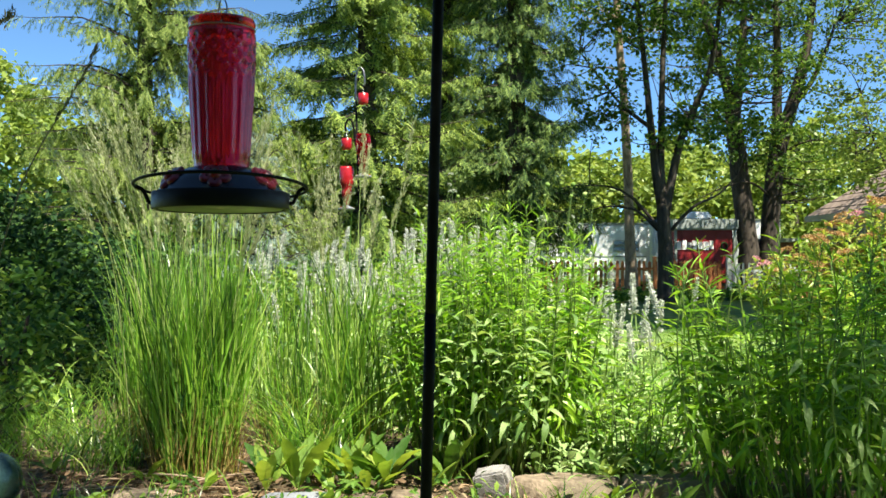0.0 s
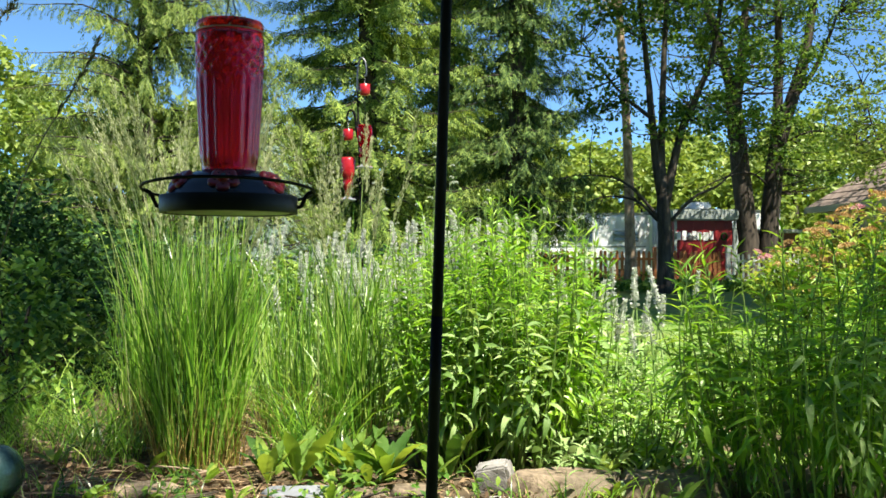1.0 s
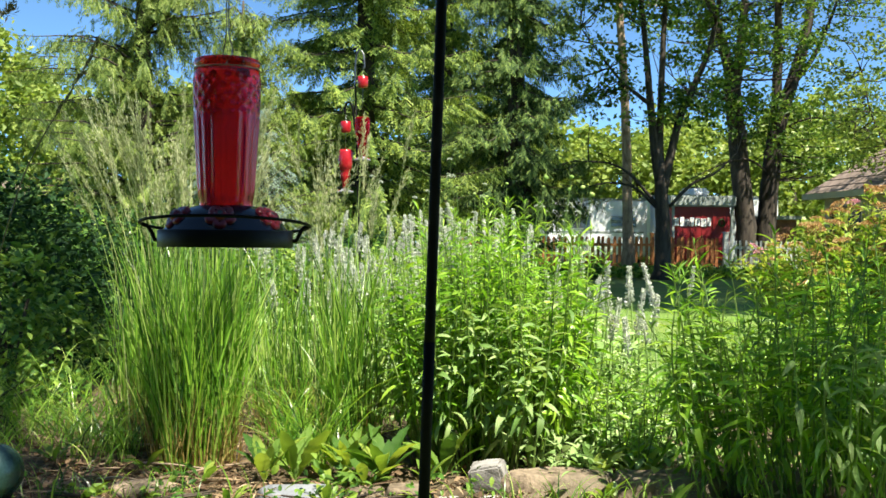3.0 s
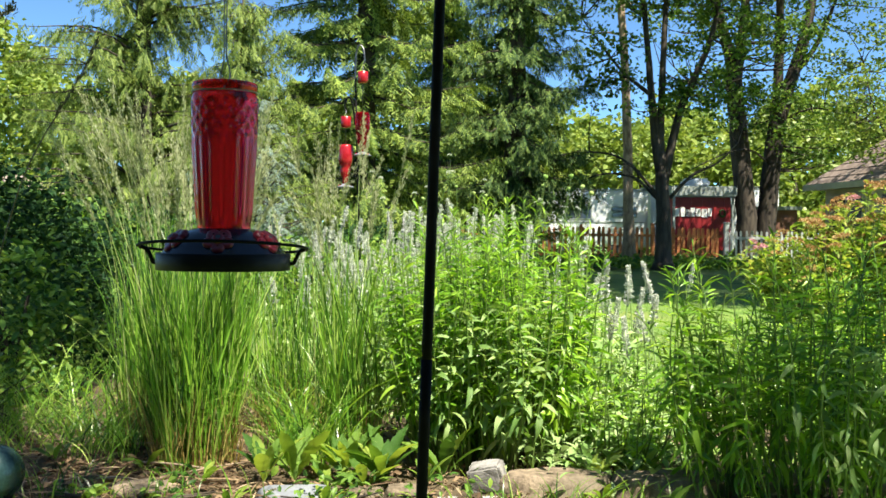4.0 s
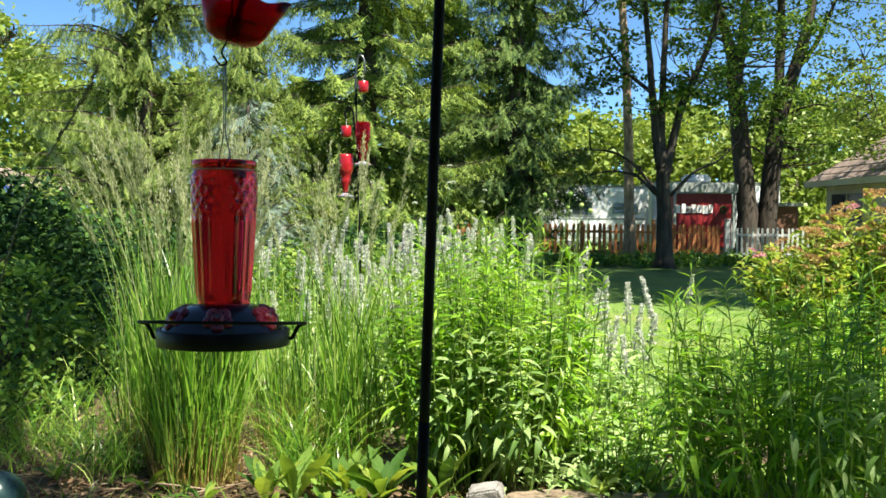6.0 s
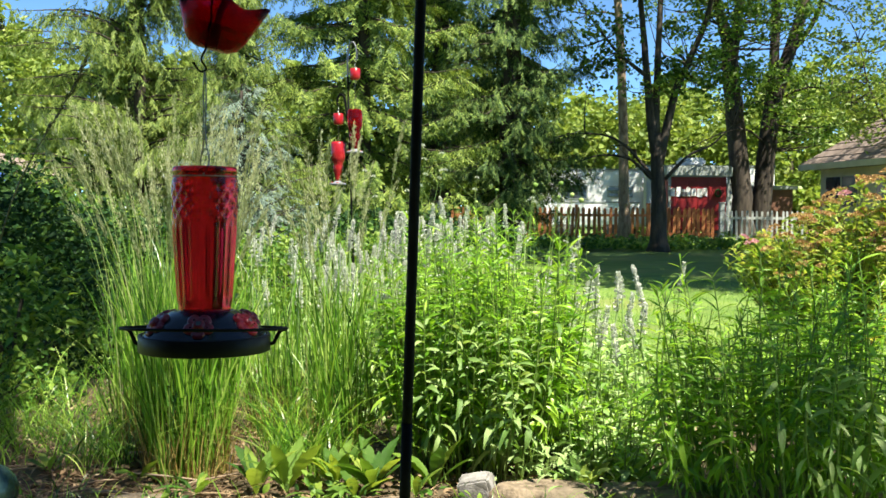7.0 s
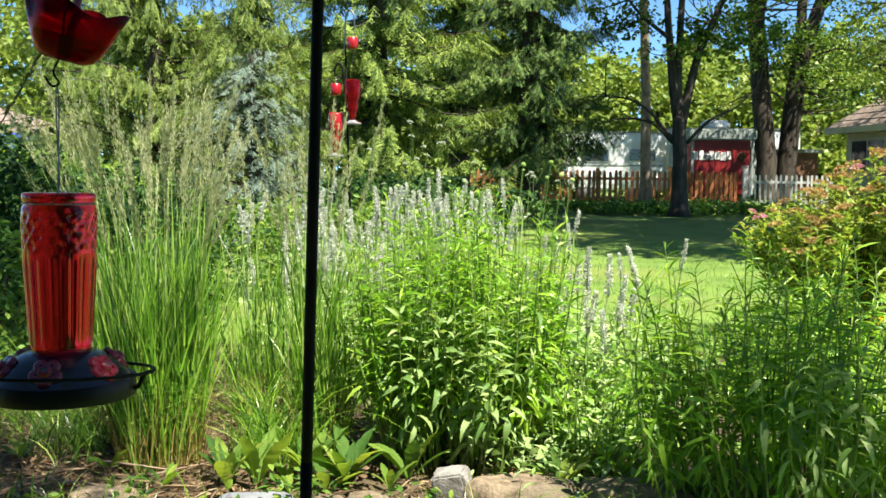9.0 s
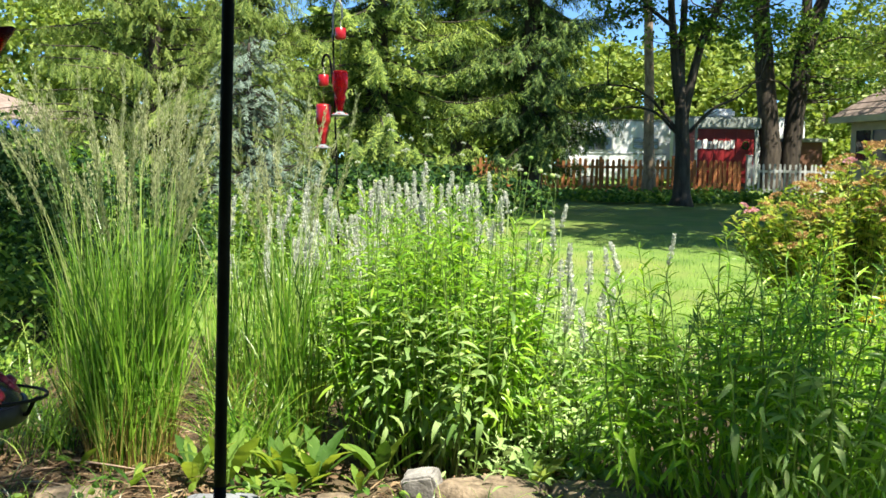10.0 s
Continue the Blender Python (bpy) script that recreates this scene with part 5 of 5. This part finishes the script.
for x, y, hs in ((0.98, 4.65, (0.74, 0.62, 0.66)), (1.55, 5.8, (0.7,)), (0.68, 5.7, (0.82, 0.75, 0.7, 0.66)), (0.2, 6.2, (0.95, 0.84, 0.8, 0.78, 0.7)),
                 (-0.1, 6.0, (0.9, 0.86, 0.8, 0.76)), (-0.35, 5.8, (0.86, 0.8, 0.78, 0.7)), (0.4, 5.6, (0.84, 0.8, 0.76, 0.72)), (-0.55, 5.5, (0.78, 0.74, 0.7)),
                 (0.8, 5.0, (0.72, 0.66, 0.6)), (0.62, 5.2, (0.8, 0.74, 0.66)), (-0.6, 6.2, (0.9, 0.82, 0.8)), (0.05, 5.4, (0.82, 0.8, 0.74)), (1.15, 5.3, (0.64,)), (-0.85, 5.6, (0.84, 0.78)),
                 (0.3, 5.9, (0.9, 0.86, 0.8, 0.84)), (0.5, 6.1, (0.9, 0.84, 0.8)), (-0.2, 5.6, (0.86, 0.82, 0.8, 0.76)), (0.15, 5.75, (0.88, 0.84, 0.8)), (0.42, 5.3, (0.82, 0.86, 0.78)),
                 (0.78, 4.0, (0.6, 0.52)), (0.72, 4.4, (0.7, 0.62, 0.54)), (0.84, 4.3, (0.72, 0.6, 0.5)), (0.9, 4.55, (0.74, 0.66, 0.58)), (-0.42, 4.9, (0.78, 0.7, 0.64)), (-0.28, 5.0, (0.8, 0.72, 0.66)), (-0.14, 4.8, (0.76, 0.7)), (-0.34, 5.2, (0.8, 0.74, 0.7)), (0.86, 3.95, (0.62, 0.54))):
    hs = tuple(h * (1.13 if y > 5.2 and x < 0.75 else 1.0) for h in hs)
    lambs_ear((x, y, 0), hs + tuple(h * R.uniform(0.85, 1.0) for h in hs) if x < 0.5 else hs[:2], 0.11, "silvery lamb's ear with pale woolly flower spikes")
for x, y in ((0.62, 3.52), (0.66, 3.7), (0.74, 3.85), (0.82, 4.2), (0.7, 3.95), (0.95, 4.5), (0.66, 4.8), (1.3, 5.2)):
    lambs_ear((x, y, 0), (), 0.13, "low silvery mat of felted lamb's ear leaves", 120)

for x, y, t in ((0.6, 3.85, 0.3), (0.7, 4.05, 0.42), (0.64, 4.3, 0.46), (0.86, 4.25, 0.42), (0.8, 4.7, 0.5), (1.0, 4.9, 0.4), (-0.36, 4.8, 0.5), (-0.22, 4.75, 0.5), (-0.12, 4.95, 0.5), (-0.5, 5.0, 0.5)):
    lambs_ear((x, y, 0), (t + 0.2,) if x < 0.75 else (), 0.1, "leafy silvery lamb's ear stems in the sun", 110, t)

# ---- garden: broad weeds, gazing ball and shrubs ----


def lobed(width, bend):
    """A long weed leaf with wavy lobed margins."""
    k = 41
    V, F = leaf_form(width, bend, 0.35, k, 0.0, 0.62)
    V = V.reshape(k, 3, 3)
    t = np.linspace(0, 1, k)
    V[:, 0, 0] *= 1 + 0.07 * np.sin(t * 46)
    V[:, 2, 0] *= 1 + 0.07 * np.sin(t * 46 + 0.9)
    V[:, 0, 2] += 0.005 * np.sin(t * 31)
    V[:, 2, 2] += 0.005 * np.sin(t * 27 + 2)
    return V.reshape(-1, 3), F


WEED_FORMS = [lobed(0.22, 0.6), lobed(0.2, 1.0), lobed(0.25, 0.35)]
WEED_MESHES = [mesh_of("leaf", V, [F], M_WEED) for V, F in WEED_FORMS]


def weed(base, n, length, label, upright=0.8):
    ob = thing("broadleaf_weed", base, label, "weed", "broadleaf weeds at the bed edge")
    for k in range(n):
        a = k * 2.4 + R.normal() * 0.3
        way = np.array([[math.cos(a), math.sin(a), upright * R.uniform(0.6, 2.2)]])
        m = Matrix(frames_of(way, roll=np.array([R.normal() * 0.3]))[0].tolist()).to_4x4()
        ln = 1.2 * length * R.uniform(0.65, 1.15)
        piece("leaf", WEED_MESHES[k % 3], ob, m @ Matrix.Scale(ln, 4))
    return ob


for x, y, n, ln, up in ((-0.5, 3.42, 7, 0.17, 1.9), (-0.4, 3.45, 6, 0.2, 1.7), (-0.24, 3.5, 14, 0.18, 1.4), (-0.1, 3.45, 13, 0.18, 1.2), (-0.16, 3.38, 10, 0.13, 0.9), (-0.28, 3.36, 9, 0.13, 0.7), (0.04, 3.4, 5, 0.12, 1.3), (0.1, 3.5, 6, 0.16, 1.5),
                        (-0.7, 3.4, 7, 0.12, 0.8), (-0.95, 3.6, 6, 0.11, 0.6), (-1.3, 3.7, 7, 0.13, 0.8), (0.6, 3.42, 8, 0.13, 1.0), (0.78, 3.5, 8, 0.15, 1.0), (0.74, 2.96, 6, 0.12, 1.4), (-0.55, 3.1, 6, 0.1, 1.0), (0.02, 3.15, 5, 0.08, 1.2), (-1.0, 3.12, 7, 0.1, 0.9), (-0.26, 3.12, 6, 0.09, 1.2), (0.6, 3.2, 6, 0.1, 1.2)):
    weed((x, y, 0), n, ln, "broad-leaved green weed rosette", up)

ball = thing("gazing_ball", (-1.23, 3.02, -0.03), "mottled teal glazed ball on a dark stand", "garden ornament")
g = Geo()
th = np.linspace(-math.pi / 2, math.pi / 2, 20)
V, F = lathe([(0.085 * math.cos(a) + 1e-4, 0.15 + 0.085 * math.sin(a)) for a in th], 36)
g.add(V, F).part("ball", M_TEAL, ball)
V, F = lathe([(1e-4, -0.03), (0.075, -0.03), (0.078, 0.0), (0.045, 0.03), (0.05, 0.075), (0.055, 0.085), (1e-4, 0.085)], 28)
Geo().add(V, F).part("stand", M_BLACKMETAL, ball)


def leafy_bush(base, radii, label, n, size, mat):
    return shrub("weedy_bush", base, label, radii, n, size, mat, clump=0.09, category="bush", stems=10)


leafy_bush((-2.15, 5.6, 0), (0.5, 0.4, 0.3), "small-leaved green bush catching the sun", 1500, 0.045, M_WEEDY)
leafy_bush((-2.05, 5.15, 0), (0.34, 0.3, 0.42), "upright small-leaved weeds catching the sun", 1500, 0.05, M_WEEDY)
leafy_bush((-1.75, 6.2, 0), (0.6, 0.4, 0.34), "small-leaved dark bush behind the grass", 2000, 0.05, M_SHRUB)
leafy_bush((-1.95, 4.5, 0), (0.4, 0.35, 0.16), "low weedy growth on the soil", 700, 0.04, M_WEEDY)
wild_grass((-1.45, 4.1, 0), (0.45, 0.32), 330, 0.27, "low arching grass beside the reed grass", (0.6, 1.4))
wild_grass((-1.15, 3.78, 0), (0.14, 0.2), 110, 0.4, "fine grass arching from the foot of the clump", (0.6, 1.3))
wild_grass((-1.75, 4.35, 0), (0.35, 0.3), 90, 0.34, "thin arching grass over the weeds", (0.5, 1.3))
leafy_bush((-0.25, 3.13, 0), (0.45, 0.05, 0.03), "low weedy growth between the edging stones", 170, 0.032, M_WEEDY)
leafy_bush((-0.85, 3.12, 0), (0.35, 0.05, 0.03), "low weedy growth between the edging stones", 130, 0.032, M_WEEDY)
wild_grass((-1.05, 3.35, 0), (0.4, 0.16), 16, 0.2, "sparse grass on the litter", (0.4, 1.2))
leafy_bush((1.95, 5.4, 0), (0.35, 0.3, 0.22), "low feathery green plant with yellow tips", 1500, 0.035, M_HEDGE)

# spirea with rusty flower heads
spirea = thing("spirea_shrub", (2.85, 6.9, 0), "spirea shrub with rust and pink flower heads", "shrub")
wood, lv = Geo(), Geo()
HEADS = [cluster_mesh("flower_head", M_CORYMB, 0.045, 0.02, 150, 0.011), cluster_mesh("flower_head", M_CORYMB, 0.032, 0.016, 100, 0.01), cluster_mesh("flower_head", M_PINK, 0.036, 0.018, 110, 0.011)]
tips = []
for k in range(170):
    d = in_ball(1)[0]
    x = d[0] * 0.85
    hgt = 0.98 + 0.34 * np.clip(x / 0.72 + 0.3, -0.6, 0.6) - 0.2 * d[1] ** 2
    tip = np.array([x, d[1] * 0.55, hgt * R.uniform(0.7, 1.08)])
    L = smooth_line([(x * 0.3, d[1] * 0.15, 0), tip * np.array([0.7, 0.7, 0.55]), tip], 9)
    wood.add(*tube(L, np.linspace(0.004, 0.0014, 9), 4, False))
    m = 64
    u = R.uniform(1.2, 8, m)
    at = np.stack([np.interp(u, np.arange(9), L[:, c]) for c in range(3)], -1)
    a = R.random(m) * 6.28
    scatter(lv, MID_LEAF, frames_of(np.stack([np.cos(a), np.sin(a), R.uniform(0, 1, m)], -1), roll=R.normal(size=m) * 0.4), np.stack([R.uniform(0.036, 0.052, m), R.uniform(0.045, 0.08, m), np.full(m, 0.06)], -1), at + R.normal(size=(m, 3)) * 0.012)
    tips.append(tip)
wood.part("stem", M_BARK, spirea, kind="stuff")
lv.part("foliage", M_SPIREA, spirea, kind="stuff")
tips.sort(key=lambda p: p[1] - 0.8 * p[2])
for k, p in enumerate(tips[:100]):
    h = int(R.choice(3, p=[0.54, 0.4, 0.06]))
    piece("flower_head", HEADS[h], spirea, pose(*p, R.normal() * 14, R.normal() * 14, R.random() * 360) @ Matrix.Scale(R.uniform(0.8, 1.5), 4), ("flat rusty flower head", "flat rusty flower head", "flat pink flower head")[h])

YELLOW_HEAD = cluster_mesh("flower_head", M_YELLOW, 0.028, 0.012, 60, 0.011)
for x, y, h in ((2.36, 5.1, 0.34), (2.46, 5.25, 0.36)):
    bud_stalk((x, y, 0), h, R.normal() * 0.05, "short stalk with yellow flower heads", 3, 1.0, YELLOW_HEAD, "yellow_flower")

# ---- near feeder on its crook ----
crook = thing("shepherd_hook", (0.0395, 1.4264, 0), "black metal shepherd hook pole pushed into the ground", "plant hook")
lp = lambda z: (0.0267 * z, -0.0242 * z, z)
FEED = np.array([-0.188, 1.212])
top = np.array([FEED[0] - 0.0395, FEED[1] - 1.4264])
ux = np.array([top[0], top[1], 0])
Geo().add(*tube([lp(z) for z in np.linspace(-0.25, 0.66, 10)], 0.0081, 14)).part("lower_pole", M_BLACKMETAL, crook)
arc = [np.array(lp(0.64)), np.array(lp(0.9)), np.array(lp(1.2)), np.array(lp(1.55))]
for a in np.linspace(0.3, 2.6, 8):
    arc.append(np.array(lp(1.62)) + (ux - np.array(lp(1.62)) * np.array([1, 1, 0])) * (0.5 - 0.5 * math.cos(a)) * 1.08 + np.array([0, 0, 0.17 * math.sin(a)]))
arc.append(ux + np.array([0, 0, 1.61]))
arc.append(ux + np.array([0.012, 0.0, 1.585]))
arc.append(ux + np.array([-0.002, 0.0, 1.575]))
Geo().add(*tube(smooth_line(arc, 80), 0.0076, 14)).part("upper_pole", M_BLACKMETAL, crook)

feeder = thing("hummingbird_feeder", (FEED[0], FEED[1], 0.79), "red fluted glass hummingbird feeder with a black base", "bird feeder")


def flutes(th, k):
    u = BOTTLE[k][1]
    fl = np.interp(u, [0.05, 0.07, 0.15, 0.165], [0, 1, 1, 0])
    dia = np.interp(u, [0.158, 0.166, 0.2, 0.207], [0, 1, 1, 0])
    z = u / 0.021
    d = np.maximum(np.abs(np.cos(th * 7 + z * 3.1416)), np.abs(np.cos(th * 7 - z * 3.1416)))
    return 1 + (0.06 * fl * (np.abs(np.cos(th * 9)) - 0.6) + 0.085 * dia * (d - 0.7))


zz = np.concatenate([[0.046, 0.05, 0.056], np.linspace(0.06, 0.152, 10), np.linspace(0.156, 0.21, 26), [0.214]])
BOTTLE = [(float(np.interp(z, [0.046, 0.056, 0.06, 0.1, 0.155, 0.2, 0.214], [0.0318, 0.0318, 0.033, 0.0352, 0.0385, 0.0393, 0.0393])), float(z)) for z in zz]
BOTTLE += [(0.0375, 0.217), (0.0378, 0.2215), (0.0392, 0.224), (0.0392, 0.2285), (0.038, 0.231), (0.036, 0.2318), (0.001, 0.2318)]
BOTTLE = [(r, 0.046 + (z - 0.046) * 0.966) for r, z in [(0.001, 0.046)] + BOTTLE]
Geo().add(*lathe(BOTTLE, 126, flutes)).part("bottle", M_REDGLASS, feeder, "red pressed glass bottle with flutes and diamonds")
DOME = [(0.001, 0.05), (0.034, 0.05), (0.04, 0.0485), (0.055, 0.041), (0.067, 0.03), (0.0735, 0.021), (0.0755, 0.0195), (0.0755, 0.004), (0.001, 0.004)]
Geo().add(*lathe(DOME, 64)).part("base", M_BLACKGLOSS, feeder, "glossy black domed base")
Geo().add(*lathe([(0.0757, 0.006), (0.0757, 0.0192), (0.0765, 0.0204), (0.0792, 0.0204), (0.08, 0.0194), (0.08, 0.001), (0.0795, 0.0), (0.0757, 0.0), (0.0757, 0.006)], 64)).part("rim", M_RIM, feeder, "matt black rim band")
Geo().add(*lathe([(0.001, 0.0038), (0.0725, 0.0038), (0.073, 0.002), (0.071, 0.0008), (0.001, 0.0008)], 48)).part("tray", M_PALEBASE, feeder, "amber tray under the base")
Geo().add(*tube([(0.1 * math.cos(a), 0.1 * math.sin(a), 0.027 - 0.0085 * math.sin(a)) for a in np.linspace(0, 2 * math.pi, 73)], 0.0019, 8, False)).part("perch_ring", M_BLACKMETAL, feeder, "thin black perch ring")
for a in (0.05, 1.6, 3.2):
    c, s = math.cos(a), math.sin(a)
    pts = [(0.078 * c, 0.078 * s, 0.008), (0.084 * c, 0.084 * s, 0.009), (0.087 * c, 0.087 * s, 0.015 - 0.0085 * s), (0.092 * c, 0.092 * s, 0.024 - 0.008 * s), (0.1 * c, 0.1 * s, 0.027 - 0.0085 * s)]
    Geo().add(*tube(smooth_line(pts, 14), 0.0024, 8)).part("bracket", M_BLACKMETAL, feeder)
for a in np.arange(6) * math.pi / 3 - math.pi / 2 + 0.1:
    c, s = math.cos(a), math.sin(a)
    g = Geo()
    m = pose(0.0612 * c, 0.0612 * s, 0.0353, 0, 0, math.degrees(a)) @ pose(0, 0, 0, 0, 48, 0) @ Matrix.Scale(1.2, 4)
    for k in range(5):
        b = k * 1.2566
        V, F = lathe([(0.001, 0.0026), (0.0045, 0.0028), (0.0068, 0.0014), (0.0072, -0.002)], 12)
        V = V + np.array([0.0083 * math.cos(b), 0.0083 * math.sin(b), 0])
        g.add([m @ Vector(v) for v in V], F)
    V, F = lathe([(0.0025, 0.0065), (0.0042, 0.0068), (0.0058, 0.004), (0.0075, 0.0)], 14)
    g.add([m @ Vector(v) for v in V], F)
    fl = g.part("flower_port", M_REDPLASTIC, feeder, "moulded red flower port")
    V, F = lathe([(0.0001, 0.0063), (0.0026, 0.0063)], 12)
    Geo().add([m @ Vector(v) for v in V], F).part("port_hole", M_DARKPAINT, fl)
g = Geo().add(*tube([(0.0388 * math.cos(a), 0.0388 * math.sin(a), 0.2135) for a in np.linspace(0, 2 * math.pi, 49)], 0.0009, 6, False))
g.part("neck_wire", M_STEEL, feeder)
for s in (-1, 1):
    pts = smooth_line([(0.0388 * s * 0.15, -0.0388 * s, 0.2135), (0.012 * s, -0.03 * s, 0.231), (0.003 * s, -0.008 * s, 0.26), (0.0016 * s, 0, 0.32), (0.0, 0, 0.345)], 20)
    Geo().add(*tube(pts, 0.0009, 6)).part("hanging_wire", M_STEEL, feeder)

# ant moat cup between crook and feeder
moat = thing("ant_moat", (FEED[0] + 0.008, FEED[1], 1.135), "red clear plastic ant moat cup half full of dark water", "ant moat")
hook = smooth_line([(-0.022, 0, 0.008), (-0.014, 0, -0.003), (-0.006, 0, 0.0), (-0.012, 0, 0.012), (-0.006, 0, 0.026), (-0.002, 0, 0.04), (0.0, 0, 0.06), (0.0, 0, 0.12), (-0.004, 0, 0.3), (-0.006, 0, 0.42), (-0.016, 0, 0.445), (-0.004, 0, 0.455)], 60)
Geo().add(*tube(hook, 0.0013, 8)).part("hook_wire", M_BLACKMETAL, moat)
tiltm = pose(0, 0, 0.024, 0, 14, 0)


def petals(th, k):
    u = CUP[k][1]
    return 1 + 0.1 * np.interp(u, [0.01, 0.058], [0, 1]) * np.cos(th * 4)


CUP = [(0.001, 0.0), (0.021, 0.0), (0.031, 0.005), (0.038, 0.016), (0.046, 0.036), (0.053, 0.058), (0.0515, 0.0585), (0.0445, 0.036), (0.0365, 0.017), (0.03, 0.007), (0.02, 0.002), (0.001, 0.002)]
V, F = lathe(CUP, 64, petals)
V[:, 2] += np.where(V[:, 2] > 0.03, 0.006 * np.cos(np.arctan2(V[:, 1], V[:, 0]) * 4), 0)
Geo().add([tiltm @ Vector(v) for v in V], F).part("cup", M_CUP, moat, "scalloped red plastic cup")
V, F = lathe([(0.001, 0.0025), (0.0195, 0.0027), (0.0293, 0.0075), (0.036, 0.0175), (0.0395, 0.027), (0.001, 0.027)], 48)
Geo().add([tiltm @ Vector(v) for v in V], F).part("water", M_NECTAR, moat, "dark red water")
V, F = lathe([(0.001, 0.0), (0.0055, 0.0), (0.0045, 0.03), (0.004, 0.09), (0.001, 0.09)], 16)
Geo().add([tiltm @ Vector(v) for v in V], F).part("centre_post", M_REDPLASTIC, moat)

# ---- far feeders on a double hook ----
dbl = thing("shepherd_hook", (-0.445, 6.68, 0), "tall black double hook behind the flower bed", "plant hook")
Geo().add(*tube([(0.02, 0, -0.2), (0.02, 0, 0.7), (0.0, 0, 1.2), (-0.02, 0, 1.85)], 0.0062, 10)).part("pole", M_BLACKMETAL, dbl)
Geo().add(*tube(smooth_line([(-0.02, 0, 1.8), (-0.02, 0, 1.98), (0.0, -0.01, 2.06), (0.03, -0.02, 2.04), (0.04, -0.03, 1.97), (0.035, -0.03, 1.94)], 30), 0.006, 10)).part("hook", M_STEEL, dbl)
Geo().add(*tube(smooth_line([(-0.02, 0, 1.55), (-0.04, 0.01, 1.7), (-0.07, 0.02, 1.73), (-0.09, 0.03, 1.69), (-0.085, 0.03, 1.655)], 30), 0.007, 10)).part("hook", M_BLACKMETAL, dbl)
M_BRIGHTRED = surface("bright_red_plastic", (0.27, 0.008, 0.013), (0.36, 0.016, 0.022), 30, 0.25, bump=0.05, spec=0.5)
M_FARGLASS = glassy("bright_red_glass", (0.7, 0.012, 0.03), 0.05, 1.25, 0.95)


def small_feeder(base, hang, label, full):
    f = thing("hummingbird_feeder", base, label, "bird feeder", "feeders on the double hook")
    body = [(0.001, 0.02), (0.018, 0.02), (0.02, 0.035), (0.022, 0.06), (0.031, 0.085), (0.036, 0.11), (0.031, 0.135), (0.041, 0.15), (0.048, 0.175), (0.048, 0.262), (0.042, 0.275), (0.001, 0.278)]
    Geo().add(*lathe([(r, z) for r, z in body], 32)).part("bottle", M_FARGLASS if not full else M_BRIGHTRED, f, "red waisted bottle")
    Geo().add(*lathe([(0.001, -0.006), (0.05, -0.006), (0.056, 0.0), (0.052, 0.006), (0.03, 0.012), (0.02, 0.022), (0.001, 0.022)], 32)).part("base", M_PALESTONE, f, "pale saucer base")
    for a in np.arange(4) * 1.57:
        V, F = lathe([(0.001, 0.006), (0.006, 0.004), (0.009, 0.0)], 10)
        Geo().add(V + np.array([0.038 * math.cos(a), 0.038 * math.sin(a), 0.008]), F).part("port", M_BRIGHTRED, f)
    Geo().add(*tube([(0, 0, 0.276), (0, 0, hang)], 0.0016, 6)).part("wire", M_STEEL, f)
    V, F = lathe([(0.001, 0.0), (0.026, 0.0), (0.034, 0.012), (0.034, 0.072), (0.031, 0.074), (0.031, 0.015), (0.001, 0.006)], 24)
    Geo().add(V + np.array([0, 0, hang - 0.13]), F).part("moat_cup", M_BRIGHTRED, f, "red moat cup")
    return f


small_feeder((-0.415, 6.65, 1.352), 0.595, "red glass feeder with a moat cup on the hook", False)
small_feeder((-0.527, 6.71, 1.148), 0.515, "red glass feeder hung lower on the double hook", True)
